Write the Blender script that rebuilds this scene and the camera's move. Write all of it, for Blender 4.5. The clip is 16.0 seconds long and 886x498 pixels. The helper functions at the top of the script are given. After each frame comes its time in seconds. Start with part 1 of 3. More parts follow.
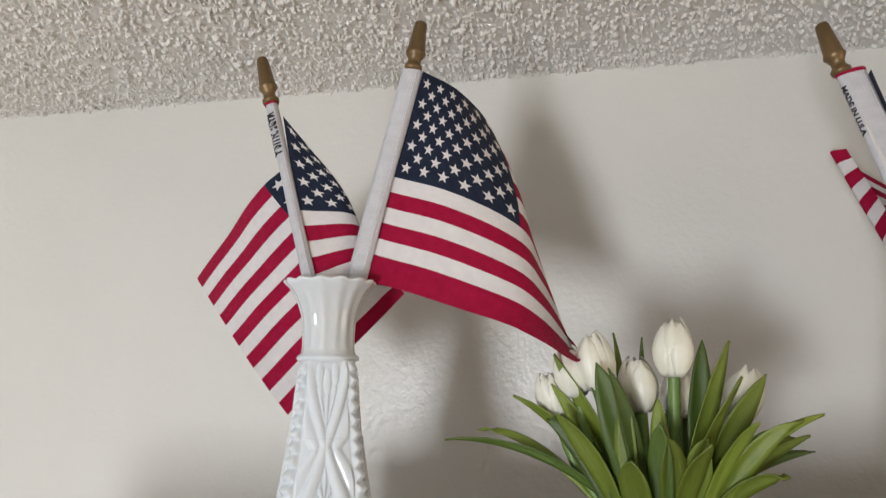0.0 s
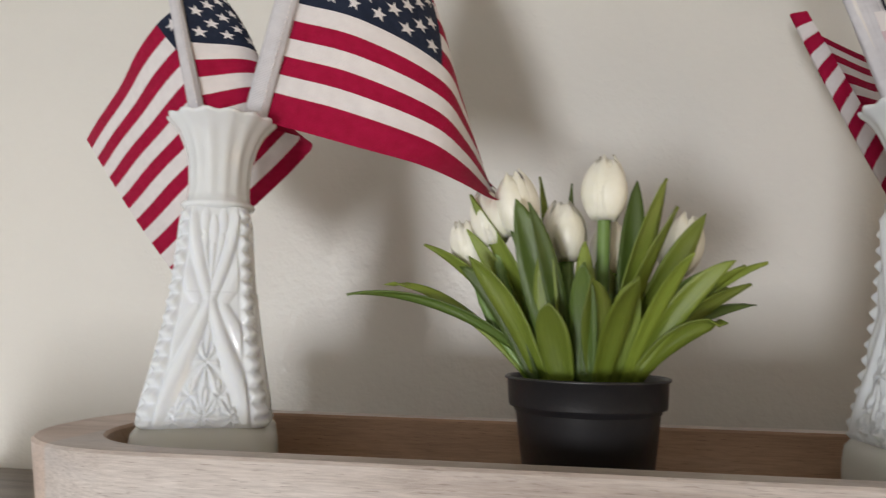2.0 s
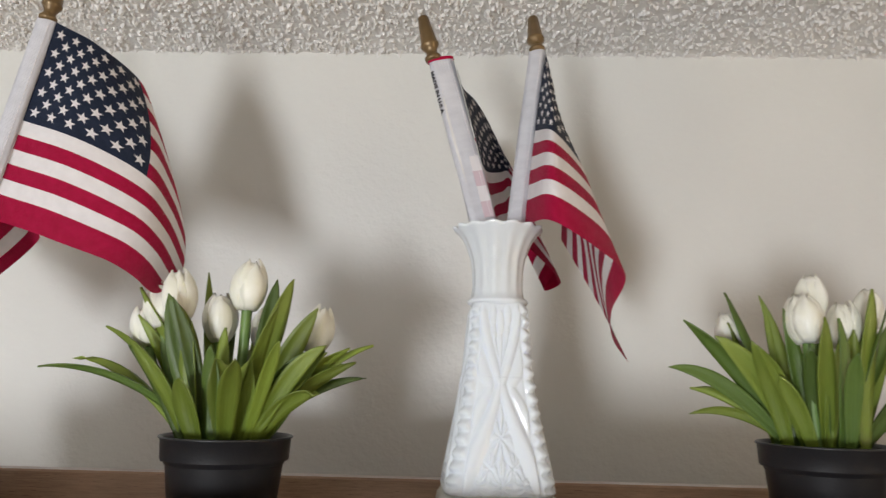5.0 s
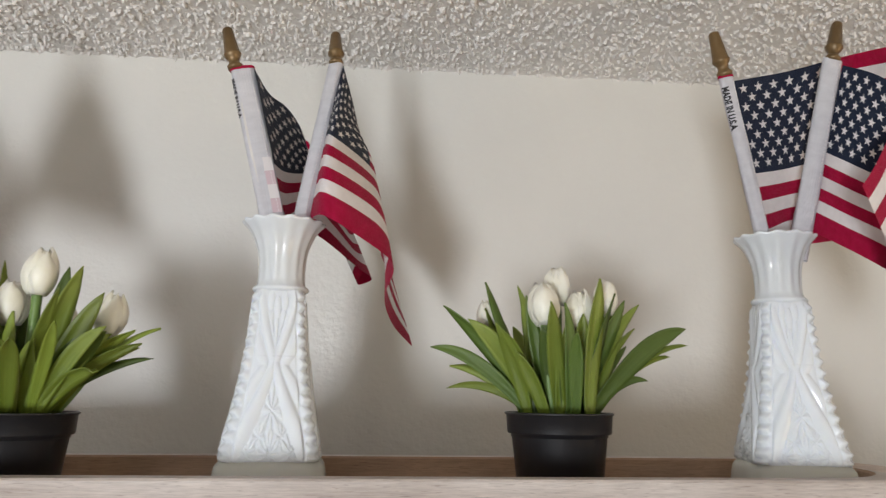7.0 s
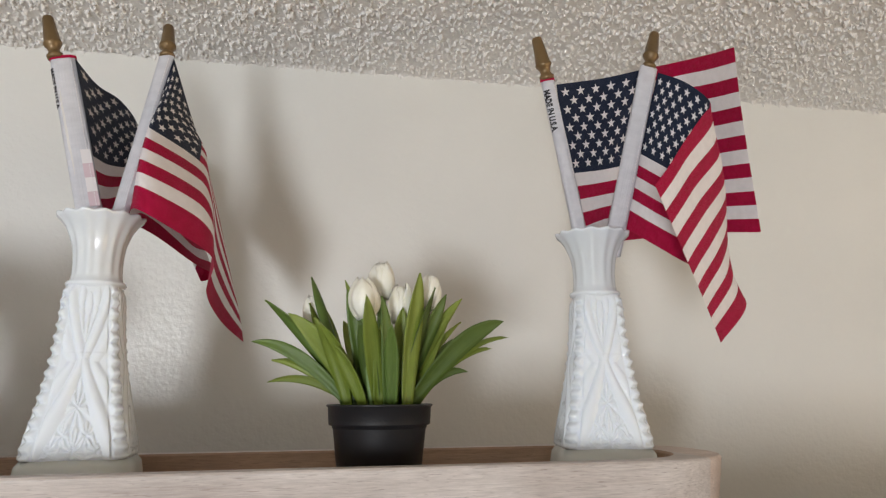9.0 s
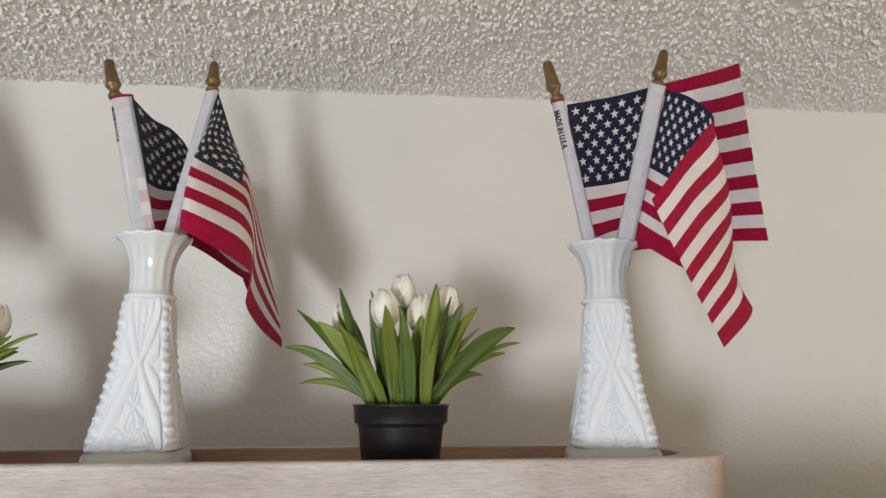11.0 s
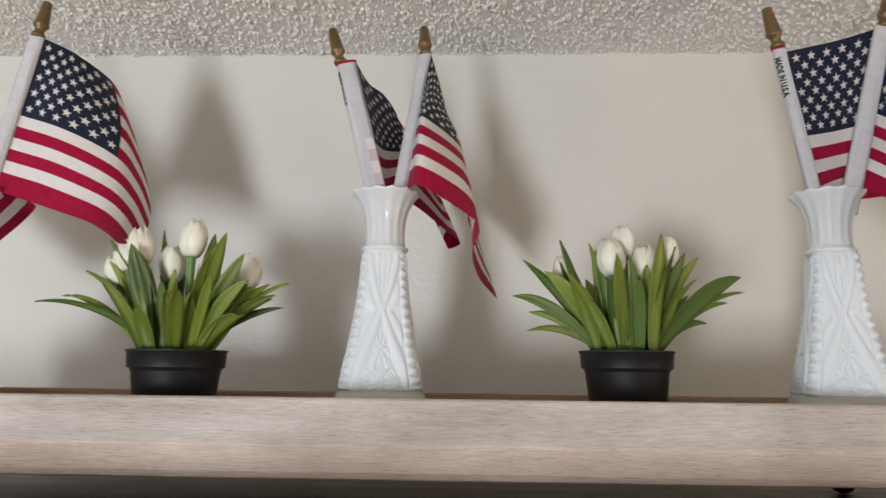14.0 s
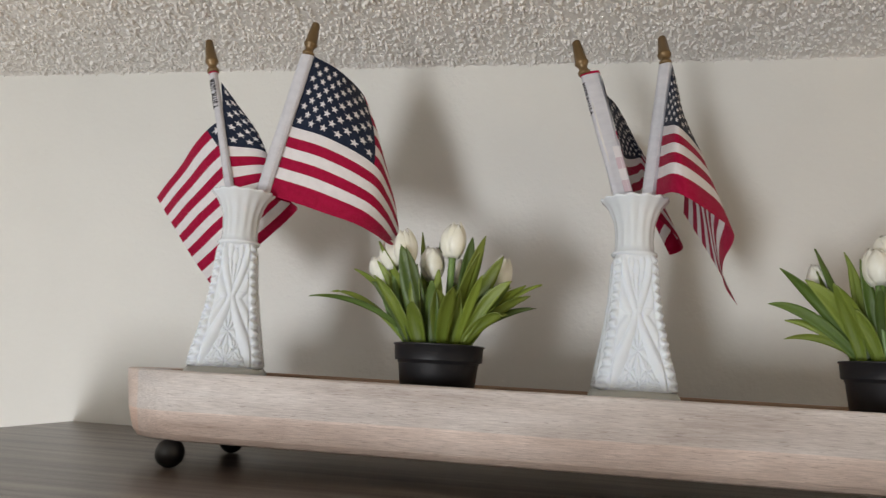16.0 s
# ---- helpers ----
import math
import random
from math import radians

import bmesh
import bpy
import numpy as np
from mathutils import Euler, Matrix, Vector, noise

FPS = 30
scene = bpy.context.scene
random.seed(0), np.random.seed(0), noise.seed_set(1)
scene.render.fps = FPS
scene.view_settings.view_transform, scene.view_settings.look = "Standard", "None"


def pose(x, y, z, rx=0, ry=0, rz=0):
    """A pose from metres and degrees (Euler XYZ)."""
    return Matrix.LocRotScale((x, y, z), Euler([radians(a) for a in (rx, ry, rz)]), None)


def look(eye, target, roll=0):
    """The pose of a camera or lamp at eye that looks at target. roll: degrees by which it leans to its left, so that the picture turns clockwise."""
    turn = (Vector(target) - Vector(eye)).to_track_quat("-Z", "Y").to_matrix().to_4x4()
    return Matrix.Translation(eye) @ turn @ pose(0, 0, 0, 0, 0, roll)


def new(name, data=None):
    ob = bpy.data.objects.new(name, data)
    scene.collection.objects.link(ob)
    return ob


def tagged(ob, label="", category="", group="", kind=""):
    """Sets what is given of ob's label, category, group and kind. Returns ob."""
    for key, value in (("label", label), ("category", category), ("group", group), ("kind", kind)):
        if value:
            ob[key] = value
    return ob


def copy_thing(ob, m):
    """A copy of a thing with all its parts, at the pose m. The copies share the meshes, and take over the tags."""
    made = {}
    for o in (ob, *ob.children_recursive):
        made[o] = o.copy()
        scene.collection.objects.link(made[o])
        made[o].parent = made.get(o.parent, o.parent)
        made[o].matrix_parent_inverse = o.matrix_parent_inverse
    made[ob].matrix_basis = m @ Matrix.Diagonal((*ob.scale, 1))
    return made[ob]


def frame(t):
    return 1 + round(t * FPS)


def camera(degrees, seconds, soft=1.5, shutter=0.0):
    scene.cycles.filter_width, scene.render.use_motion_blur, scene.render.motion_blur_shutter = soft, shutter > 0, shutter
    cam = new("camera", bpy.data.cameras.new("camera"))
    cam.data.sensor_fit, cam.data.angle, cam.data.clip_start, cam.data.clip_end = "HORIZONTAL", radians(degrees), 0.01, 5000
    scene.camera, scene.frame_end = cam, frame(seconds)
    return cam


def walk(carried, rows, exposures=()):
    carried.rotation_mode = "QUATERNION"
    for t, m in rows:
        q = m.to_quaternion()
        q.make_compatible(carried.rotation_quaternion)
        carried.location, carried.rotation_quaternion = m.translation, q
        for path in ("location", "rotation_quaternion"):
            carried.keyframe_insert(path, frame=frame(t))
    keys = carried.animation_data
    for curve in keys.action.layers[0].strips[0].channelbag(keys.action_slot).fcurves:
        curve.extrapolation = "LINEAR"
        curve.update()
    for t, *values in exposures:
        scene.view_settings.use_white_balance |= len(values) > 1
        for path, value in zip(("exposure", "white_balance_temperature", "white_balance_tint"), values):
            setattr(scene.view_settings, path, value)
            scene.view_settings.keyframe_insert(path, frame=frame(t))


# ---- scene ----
cam = camera(62.4, 16.0, 1.3, 0.35)
PATH = [
    (0, (0.029, 0.006, 2.156), (-0.395, 1.932, 2.491), 0.3),
    (0.5, (0.029, 0.022, 2.142), (-0.392, 1.954, 2.438), 0.6),
    (1, (0.022, 0.035, 2.128), (-0.38, 1.976, 2.39), 1.0),
    (1.5, (0.02, 0.051, 2.111), (-0.358, 1.999, 2.367), 1.6),
    (2, (0.044, 0.062, 2.111), (-0.284, 2.024, 2.317), 1.0),
    (2.5, (0.073, 0.072, 2.116), (-0.206, 2.045, 2.285), 0.4),
    (3, (0.101, 0.063, 2.124), (-0.086, 2.044, 2.326), 0.4),
    (5.3, (0.192, -0.019, 2.12), (0.162, 1.949, 2.477), 1.3),
    (5.5, (0.206, -0.022, 2.116), (0.204, 1.946, 2.473), 1.2),
    (6, (0.227, -0.035, 2.111), (0.285, 1.93, 2.481), 1.0),
    (6.5, (0.242, -0.05, 2.109), (0.348, 1.91, 2.49), 0.9),
    (7, (0.253, -0.057, 2.105), (0.411, 1.9, 2.488), 0.8),
    (7.5, (0.27, -0.057, 2.104), (0.492, 1.892, 2.492), 0.4),
    (8, (0.281, -0.057, 2.104), (0.576, 1.882, 2.498), -0.0),
    (8.5, (0.296, -0.062, 2.101), (0.662, 1.865, 2.491), -0.3),
    (8.7, (0.301, -0.065, 2.101), (0.693, 1.859, 2.484), -0.4),
    (10.8, (0.348, -0.118, 2.093), (0.519, 1.83, 2.511), 0.5),
    (11, (0.337, -0.115, 2.098), (0.532, 1.835, 2.497), -0.1),
    (11.5, (0.33, -0.112, 2.096), (0.495, 1.844, 2.478), -0.2),
    (12, (0.326, -0.114, 2.091), (0.466, 1.848, 2.455), -0.2),
    (12.5, (0.315, -0.119, 2.088), (0.42, 1.849, 2.432), -0.1),
    (13, (0.295, -0.122, 2.083), (0.356, 1.848, 2.426), 0.1),
    (13.5, (0.276, -0.125, 2.083), (0.279, 1.848, 2.409), 0.4),
    (14, (0.252, -0.126, 2.08), (0.178, 1.846, 2.406), 0.7),
    (14.5, (0.225, -0.128, 2.079), (0.073, 1.841, 2.392), 1.2),
    (15, (0.201, -0.132, 2.079), (-0.029, 1.83, 2.392), 1.7),
    (15.5, (0.172, -0.145, 2.078), (-0.136, 1.806, 2.396), 2.5),
    (16, (0.153, -0.159, 2.074), (-0.217, 1.78, 2.397), 3.2),
]
walk(cam, [(t, look(eye, target, roll)) for t, eye, target, roll in PATH],
     ((0.0, -0.42, 6550, 10), (2.0, -0.38, 6760, 11), (3.0, -0.33, 6720, 11), (5.5, -0.19, 6500, 10), (13.0, -0.21, 6500, 10), (16.0, -0.46, 6600, 10)))

# ---- world and light ----
world = bpy.data.worlds.new("sky")
scene.world = world
world.use_nodes = True
wn = world.node_tree.nodes
sky = wn.new("ShaderNodeTexSky")
sky.sky_type, sky.sun_disc, sky.sun_elevation, sky.sun_rotation = "NISHITA", False, radians(40), radians(200)
world.node_tree.links.new(sky.outputs[0], wn["Background"].inputs[0])
wn["Background"].inputs[1].default_value = 0.1

# the room: wall behind the display, ceiling, and the plain rest of the room
WALL_Y, CEILING_Z, SHELF_Z = 0.583, 2.400, 1.995
WEST, EAST, SOUTH = -1.5, 2.4, -2.05
WIN_X, WIN_Z, WIN_W, WIN_H = -0.58, 1.58, 0.42, 0.54      # window opposite the display
FILL_Y, FILL_Z, FILL_W, FILL_H = -0.9, 1.45, 1.0, 1.2      # added opening in the side wall for the fill light


def window_light(name, m, w, h, power, colour):
    lamp = bpy.data.lights.new(name, "AREA")
    lamp.shape, lamp.size, lamp.size_y, lamp.energy, lamp.color = "RECTANGLE", w, h, power, colour
    ob = new(name, lamp)
    ob.matrix_world = m
    return ob


window_light("window_daylight", look((WIN_X, SOUTH - 0.02, WIN_Z), (WIN_X, 0.5, WIN_Z)), WIN_W, WIN_H, 48.0, (0.955, 0.995, 1.05))
# invented fill lamp: lifts and warms the shadows like light bounced in the room
window_light("side_window_daylight", look((EAST + 0.02, FILL_Y, FILL_Z), (0, FILL_Y, FILL_Z)), FILL_W, FILL_H, 23.0, (1.0, 0.785, 0.54))


# ---- materials ----
def material(name):
    m = bpy.data.materials.new(name)
    m.use_nodes = True
    nt = m.node_tree
    return m, nt, nt.nodes["Principled BSDF"]


def node(nt, kind, **inputs):
    n = nt.nodes.new(kind)
    for key, value in inputs.items():
        n.inputs[key.replace("_", " ")].default_value = value
    return n


def coords(nt, scale=(1, 1, 1), which="Object"):
    tc, mp = nt.nodes.new("ShaderNodeTexCoord"), nt.nodes.new("ShaderNodeMapping")
    mp.inputs["Scale"].default_value = scale
    nt.links.new(tc.outputs[which], mp.inputs["Vector"])
    return mp.outputs[0]


def noise_tex(nt, vec, scale, detail=4.0, rough=0.55):
    n = node(nt, "ShaderNodeTexNoise", Scale=scale, Detail=detail, Roughness=rough)
    nt.links.new(vec, n.inputs["Vector"])
    return n.outputs[0]


def ramp(nt, fac, *stops):
    r = nt.nodes.new("ShaderNodeValToRGB")
    e = r.color_ramp.elements
    e[0].position, e[0].color = stops[0][0], (*stops[0][1], 1)
    e[1].position, e[1].color = stops[-1][0], (*stops[-1][1], 1)
    for p, c in stops[1:-1]:
        x = e.new(p)
        x.color = (*c, 1)
    nt.links.new(fac, r.inputs[0])
    return r.outputs[0]


def mix(nt, fac, a, b, mode="MIX"):
    m = nt.nodes.new("ShaderNodeMix")
    m.data_type, m.blend_type = "RGBA", mode
    for sock, v in ((m.inputs[0], fac), (m.inputs[6], a), (m.inputs[7], b)):
        if hasattr(v, "links"):
            nt.links.new(v, sock)
        else:
            sock.default_value = v if isinstance(v, (int, float)) else (*v, 1)
    return m.outputs[2]


def bump(nt, bsdf, height, strength, distance):
    b = node(nt, "ShaderNodeBump", Strength=strength, Distance=distance)
    nt.links.new(height, b.inputs["Height"])
    nt.links.new(b.outputs[0], bsdf.inputs["Normal"])


def surface(name, low, high, scale=30.0, rough=0.5, bump_scale=400.0, bump_strength=0.2, bump_depth=0.001, stretch=(1, 1, 1), metallic=0.0, specular=0.5, coat=0.0):
    m, nt, p = material(name)
    v = coords(nt, stretch)
    nt.links.new(ramp(nt, noise_tex(nt, v, scale), (0.3, low), (0.7, high)), p.inputs["Base Color"])
    p.inputs["Roughness"].default_value, p.inputs["Metallic"].default_value = rough, metallic
    p.inputs["Specular IOR Level"].default_value, p.inputs["Coat Weight"].default_value = specular, coat
    bump(nt, p, noise_tex(nt, v, bump_scale, 3.0), bump_strength, bump_depth)
    return m, nt, p


wall_paint, nt, p = surface("wall_paint", (0.70, 0.69, 0.65), (0.74, 0.73, 0.69), 6.0, 0.29, 200.0, 0.42, 0.0013)
ceiling_paint, nt, p = surface("popcorn_ceiling", (0.71, 0.685, 0.65), (0.83, 0.81, 0.78), 120.0, 0.65, 900.0, 0.5, 0.0006)
floor_wood, nt, p = surface("floor_boards", (0.22, 0.15, 0.09), (0.32, 0.22, 0.14), 3.0, 0.45, 60.0, 0.2, 0.001, (1, 8, 1))
frame_white, nt, p = surface("window_paint", (0.78, 0.77, 0.74), (0.82, 0.81, 0.78), 10.0, 0.4)


def wood(name, stops, grain=14.0, rough=0.5, stretch=(1.6, 26.0, 26.0), relief=0.0006):
    """Wood with long grain along x: broad figure, fine pores and streaks."""
    m, nt, p = material(name)
    v = coords(nt, stretch)
    broad = noise_tex(nt, v, grain * 0.16, 3.0, 0.5)
    fine = noise_tex(nt, coords(nt, (stretch[0] * 4, stretch[1] * 4, stretch[2] * 4)), grain, 6.0, 0.65)
    pores = noise_tex(nt, coords(nt, (110, 1300, 1300)), 1.2, 2.0, 0.5)
    base = ramp(nt, broad, *stops)
    tone = ramp(nt, fine, (0.3, (0.72, 0.70, 0.69)), (0.7, (1.06, 1.05, 1.04)))
    col = mix(nt, 1.0, base, tone, "MULTIPLY")
    dark = ramp(nt, pores, (0.28, (0.66, 0.63, 0.61)), (0.38, (1, 1, 1)))
    col = mix(nt, 1.0, col, dark, "MULTIPLY")
    blotch = ramp(nt, noise_tex(nt, coords(nt, (7, 16, 16)), 1.6, 4.0, 0.6), (0.32, (0.78, 0.75, 0.73)), (0.62, (1.04, 1.04, 1.04)))
    col = mix(nt, 1.0, col, blotch, "MULTIPLY")
    nt.links.new(col, p.inputs["Base Color"])
    p.inputs["Roughness"].default_value = rough
    bump(nt, p, fine, 0.35, relief)
    return m, nt, p


tray_wood, nt, p = wood("whitewashed_wood", ((0.25, (0.49, 0.42, 0.37)), (0.42, (0.61, 0.55, 0.505)), (0.58, (0.68, 0.63, 0.59)), (0.8, (0.59, 0.565, 0.55))), 12.0, 0.5)
# two glued boards: the lower one paler and pinker, with a slightly wandering joint
upper = p.inputs["Base Color"].links[0].from_socket
sep = nt.nodes.new("ShaderNodeSeparateXYZ")
nt.links.new(coords(nt), sep.inputs[0])
wander = nt.nodes.new("ShaderNodeMath")
wander.operation = "MULTIPLY_ADD"
nt.links.new(noise_tex(nt, coords(nt, (1, 0.2, 0.2)), 5.0, 2.0), wander.inputs[0])
wander.inputs[1].default_value = 0.006
nt.links.new(sep.outputs[2], wander.inputs[2])
cut = nt.nodes.new("ShaderNodeMapRange")
cut.inputs[1].default_value, cut.inputs[2].default_value = 2.0382, 2.0390
nt.links.new(wander.outputs[0], cut.inputs[0])
lower = mix(nt, 1.0, upper, (1.10, 1.0, 0.955), "MULTIPLY")
boards = mix(nt, cut.outputs[0], lower, mix(nt, 1.0, upper, (0.95, 0.955, 0.97), "MULTIPLY"))
# warmer blocks of wood at both ends
ends = nt.nodes.new("ShaderNodeMath")
ends.operation = "SUBTRACT"
nt.links.new(sep.outputs[0], ends.inputs[0])
ends.inputs[1].default_value = 0.195
reach = nt.nodes.new("ShaderNodeMath")
reach.operation = "ABSOLUTE"
nt.links.new(ends.outputs[0], reach.inputs[0])
block = nt.nodes.new("ShaderNodeMapRange")
block.inputs[1].default_value, block.inputs[2].default_value = 0.3500, 0.3512
nt.links.new(reach.outputs[0], block.inputs[0])
nt.links.new(mix(nt, block.outputs[0], boards, mix(nt, 1.0, boards, (1.08, 0.975, 0.91), "MULTIPLY")), p.inputs["Base Color"])
tray_inside, nt, p = wood("brown_wood", ((0.25, (0.30, 0.18, 0.108)), (0.5, (0.42, 0.275, 0.178)), (0.8, (0.48, 0.345, 0.245))), 10.0, 0.5)
shelf_wood, nt, p = wood("dark_laminate", ((0.34, (0.070, 0.054, 0.043)), (0.48, (0.150, 0.122, 0.102)), (0.66, (0.235, 0.200, 0.172))), 9.0, 0.30, (1.4, 62.0, 62.0), 0.0003)

milk_glass, nt, p = material("milk_glass")
p.inputs["Base Color"].default_value = (0.72, 0.77, 0.82, 1)
p.inputs["Roughness"].default_value = 0.07
p.inputs["IOR"].default_value = 1.52
p.inputs["Subsurface Weight"].default_value = 0.35
p.inputs["Subsurface Radius"].default_value = (0.006, 0.006, 0.007)
p.inputs["Subsurface Scale"].default_value = 1.0
v = coords(nt)
bump(nt, p, noise_tex(nt, v, 90.0, 2.0), 0.10, 0.001)
milk_foot = milk_glass.copy()
milk_foot.name = "milk_glass_foot"
fp = milk_foot.node_tree.nodes["Principled BSDF"]
fp.inputs["Base Color"].default_value = (0.58, 0.60, 0.57, 1)
fp.inputs["Roughness"].default_value = 0.22


def cloth(name, low, high, rough=0.62):
    m, nt, p = material(name)
    v = coords(nt, (1, 1, 1), "UV")
    w1, w2 = node(nt, "ShaderNodeTexWave", Scale=60.0, Distortion=1.5), node(nt, "ShaderNodeTexWave", Scale=60.0, Distortion=1.5)
    w1.bands_direction, w2.bands_direction = "X", "Y"
    nt.links.new(v, w1.inputs["Vector"])
    nt.links.new(v, w2.inputs["Vector"])
    weave = mix(nt, 0.5, w1.outputs[0], w2.outputs[0])
    blot = noise_tex(nt, v, 22.0, 5.0)
    nt.links.new(ramp(nt, blot, (0.3, low), (0.7, high)), p.inputs["Base Color"])
    p.inputs["Roughness"].default_value = rough
    p.inputs["Specular IOR Level"].default_value = 0.14
    p.inputs["Sheen Weight"].default_value = 0.03
    bump(nt, p, mix(nt, 0.45, weave, noise_tex(nt, v, 130.0, 4.0)), 0.75, 0.0005)
    tr = node(nt, "ShaderNodeBsdfTranslucent")
    nt.links.new(ramp(nt, blot, (0.3, low), (0.7, high)), tr.inputs["Color"])
    ms = nt.nodes.new("ShaderNodeMixShader")
    ms.inputs[0].default_value = 0.15
    out = nt.nodes["Material Output"]
    nt.links.new(p.outputs[0], ms.inputs[1])
    nt.links.new(tr.outputs[0], ms.inputs[2])
    nt.links.new(ms.outputs[0], out.inputs[0])
    return m


flag_red = cloth("red_cloth", (0.33, 0.003, 0.036), (0.43, 0.006, 0.056))
flag_white = cloth("white_cloth", (0.80, 0.77, 0.775), (0.87, 0.84, 0.845))
flag_blue = cloth("navy_cloth", (0.013, 0.019, 0.040), (0.022, 0.031, 0.060))
sleeve_white = cloth("white_hem", (0.62, 0.62, 0.66), (0.72, 0.72, 0.76), 0.5)
hem_pink = cloth("show_through_print", (0.66, 0.52, 0.57), (0.74, 0.60, 0.64))
ink, nt, p = surface("black_ink", (0.012, 0.012, 0.016), (0.02, 0.02, 0.025), 80.0, 0.6)
gold, nt, p = surface("gold_plastic", (0.135, 0.086, 0.036), (0.20, 0.128, 0.056), 60.0, 0.38, 300.0, 0.15, 0.0004, metallic=0.35)
dowel, nt, p = surface("white_dowel", (0.70, 0.68, 0.66), (0.76, 0.74, 0.72), 50.0, 0.5)
black_paint, nt, p = surface("black_paint", (0.006, 0.006, 0.007), (0.012, 0.012, 0.013), 40.0, 0.32, 200.0, 0.1, 0.0004)
pot_plastic, nt, p = surface("black_plastic", (0.010, 0.010, 0.012), (0.017, 0.017, 0.019), 25.0, 0.40, 600.0, 0.25, 0.0003)
soil, nt, p = surface("dark_soil", (0.010, 0.008, 0.006), (0.03, 0.022, 0.015), 200.0, 0.9, 300.0, 0.9, 0.003)


def leaf_material(name, low, high, tip):
    m, nt, p = material(name)
    info = nt.nodes.new("ShaderNodeObjectInfo")
    v = coords(nt, (40, 1.2, 1), "UV")
    veins = noise_tex(nt, v, 1.0, 4.0)
    col = ramp(nt, veins, (0.3, low), (0.7, high))
    sep = nt.nodes.new("ShaderNodeSeparateXYZ")
    nt.links.new(coords(nt, (1, 1, 1), "UV"), sep.inputs[0])
    blot = noise_tex(nt, coords(nt), 45.0, 3.0)
    warm = nt.nodes.new("ShaderNodeMath")
    warm.operation = "MULTIPLY"
    nt.links.new(blot, warm.inputs[0])
    nt.links.new(sep.outputs[1], warm.inputs[1])
    col = mix(nt, warm.outputs[0], col, tip)
    hsv = node(nt, "ShaderNodeHueSaturation")
    vary = nt.nodes.new("ShaderNodeMapRange")
    vary.inputs[3].default_value, vary.inputs[4].default_value = 0.72, 1.22
    nt.links.new(info.outputs["Random"], vary.inputs[0])
    nt.links.new(vary.outputs[0], hsv.inputs["Value"])
    nt.links.new(col, hsv.inputs["Color"])
    nt.links.new(hsv.outputs[0], p.inputs["Base Color"])
    p.inputs["Roughness"].default_value = 0.36
    p.inputs["Subsurface Weight"].default_value = 0.0
    bump(nt, p, veins, 0.3, 0.0006)
    tr = node(nt, "ShaderNodeBsdfTranslucent")
    nt.links.new(hsv.outputs[0], tr.inputs["Color"])
    ms = nt.nodes.new("ShaderNodeMixShader")
    ms.inputs[0].default_value = 0.28
    nt.links.new(p.outputs[0], ms.inputs[1])
    nt.links.new(tr.outputs[0], ms.inputs[2])
    nt.links.new(ms.outputs[0], nt.nodes["Material Output"].inputs[0])
    return m


leaf_green = leaf_material("leaf_green", (0.125, 0.190, 0.018), (0.22, 0.305, 0.040), (0.34, 0.405, 0.085))
leaf_deep = leaf_material("leaf_deep_green", (0.055, 0.105, 0.016), (0.105, 0.175, 0.032), (0.17, 0.245, 0.055))
stem_green, nt, p = surface("stem_green", (0.12, 0.21, 0.05), (0.19, 0.30, 0.085), 60.0, 0.4)
petal_white, nt, p = surface("ivory_petal", (0.76, 0.75, 0.63), (0.85, 0.84, 0.76), 60.0, 0.38, 500.0, 0.3, 0.0005)
p.inputs["Subsurface Weight"].default_value = 0.2
p.inputs["Subsurface Radius"].default_value = (0.004, 0.004, 0.003)


# ---- builders ----
def mesh_ob(name, verts, faces, mats, idx=None, uvs=None, smooth=True, parent=None, label=""):
    me = bpy.data.meshes.new(name)
    me.from_pydata([tuple(v) for v in verts], [], faces)
    for m in mats:
        me.materials.append(m)
    if idx is not None:
        me.polygons.foreach_set("material_index", idx)
    if uvs is not None:
        layer = me.uv_layers.new(name="UVMap")
        lv = np.zeros(len(me.loops), dtype=np.int32)
        me.loops.foreach_get("vertex_index", lv)
        layer.data.foreach_set("uv", np.asarray(uvs, dtype=np.float32)[lv].ravel())
    me.polygons.foreach_set("use_smooth", [smooth] * len(me.polygons))
    me.update()
    ob = new(name, me)
    if parent is not None:
        ob.parent = parent
    if label:
        tagged(ob, label)
    return ob


def part(name, bm, mat, parent, label="", smooth=False):
    me = bpy.data.meshes.new(name)
    bm.to_mesh(me)
    bm.free()
    me.materials.append(mat)
    me.polygons.foreach_set("use_smooth", [smooth] * len(me.polygons))
    ob = new(name, me)
    if parent is not None:
        ob.parent = parent
    if label:
        tagged(ob, label)
    return ob


def box(bm, x0, x1, y0, y1, z0, z1, bevel=0.0):
    r = bmesh.ops.create_cube(bm, size=1.0)
    for v in r["verts"]:
        v.co = Vector(((x0, x1)[v.co.x > 0], (y0, y1)[v.co.y > 0], (z0, z1)[v.co.z > 0]))
    if bevel:
        es = list({e for v in r["verts"] for e in v.link_edges})
        bmesh.ops.bevel(bm, geom=es, offset=bevel, segments=3, affect="EDGES", profile=0.5)


def structure(name, boxes, mat, label, category, bevel=0.0):
    bm = bmesh.new()
    for b in boxes:
        box(bm, *b, bevel)
    ob = part(name, bm, mat, None)
    return tagged(ob, label, category, kind="structure")


def thing(name, label, category, group="", at=(0, 0, 0)):
    ob = new(name)
    ob.location = at
    ob.empty_display_size = 0.02
    return tagged(ob, label, category, group)


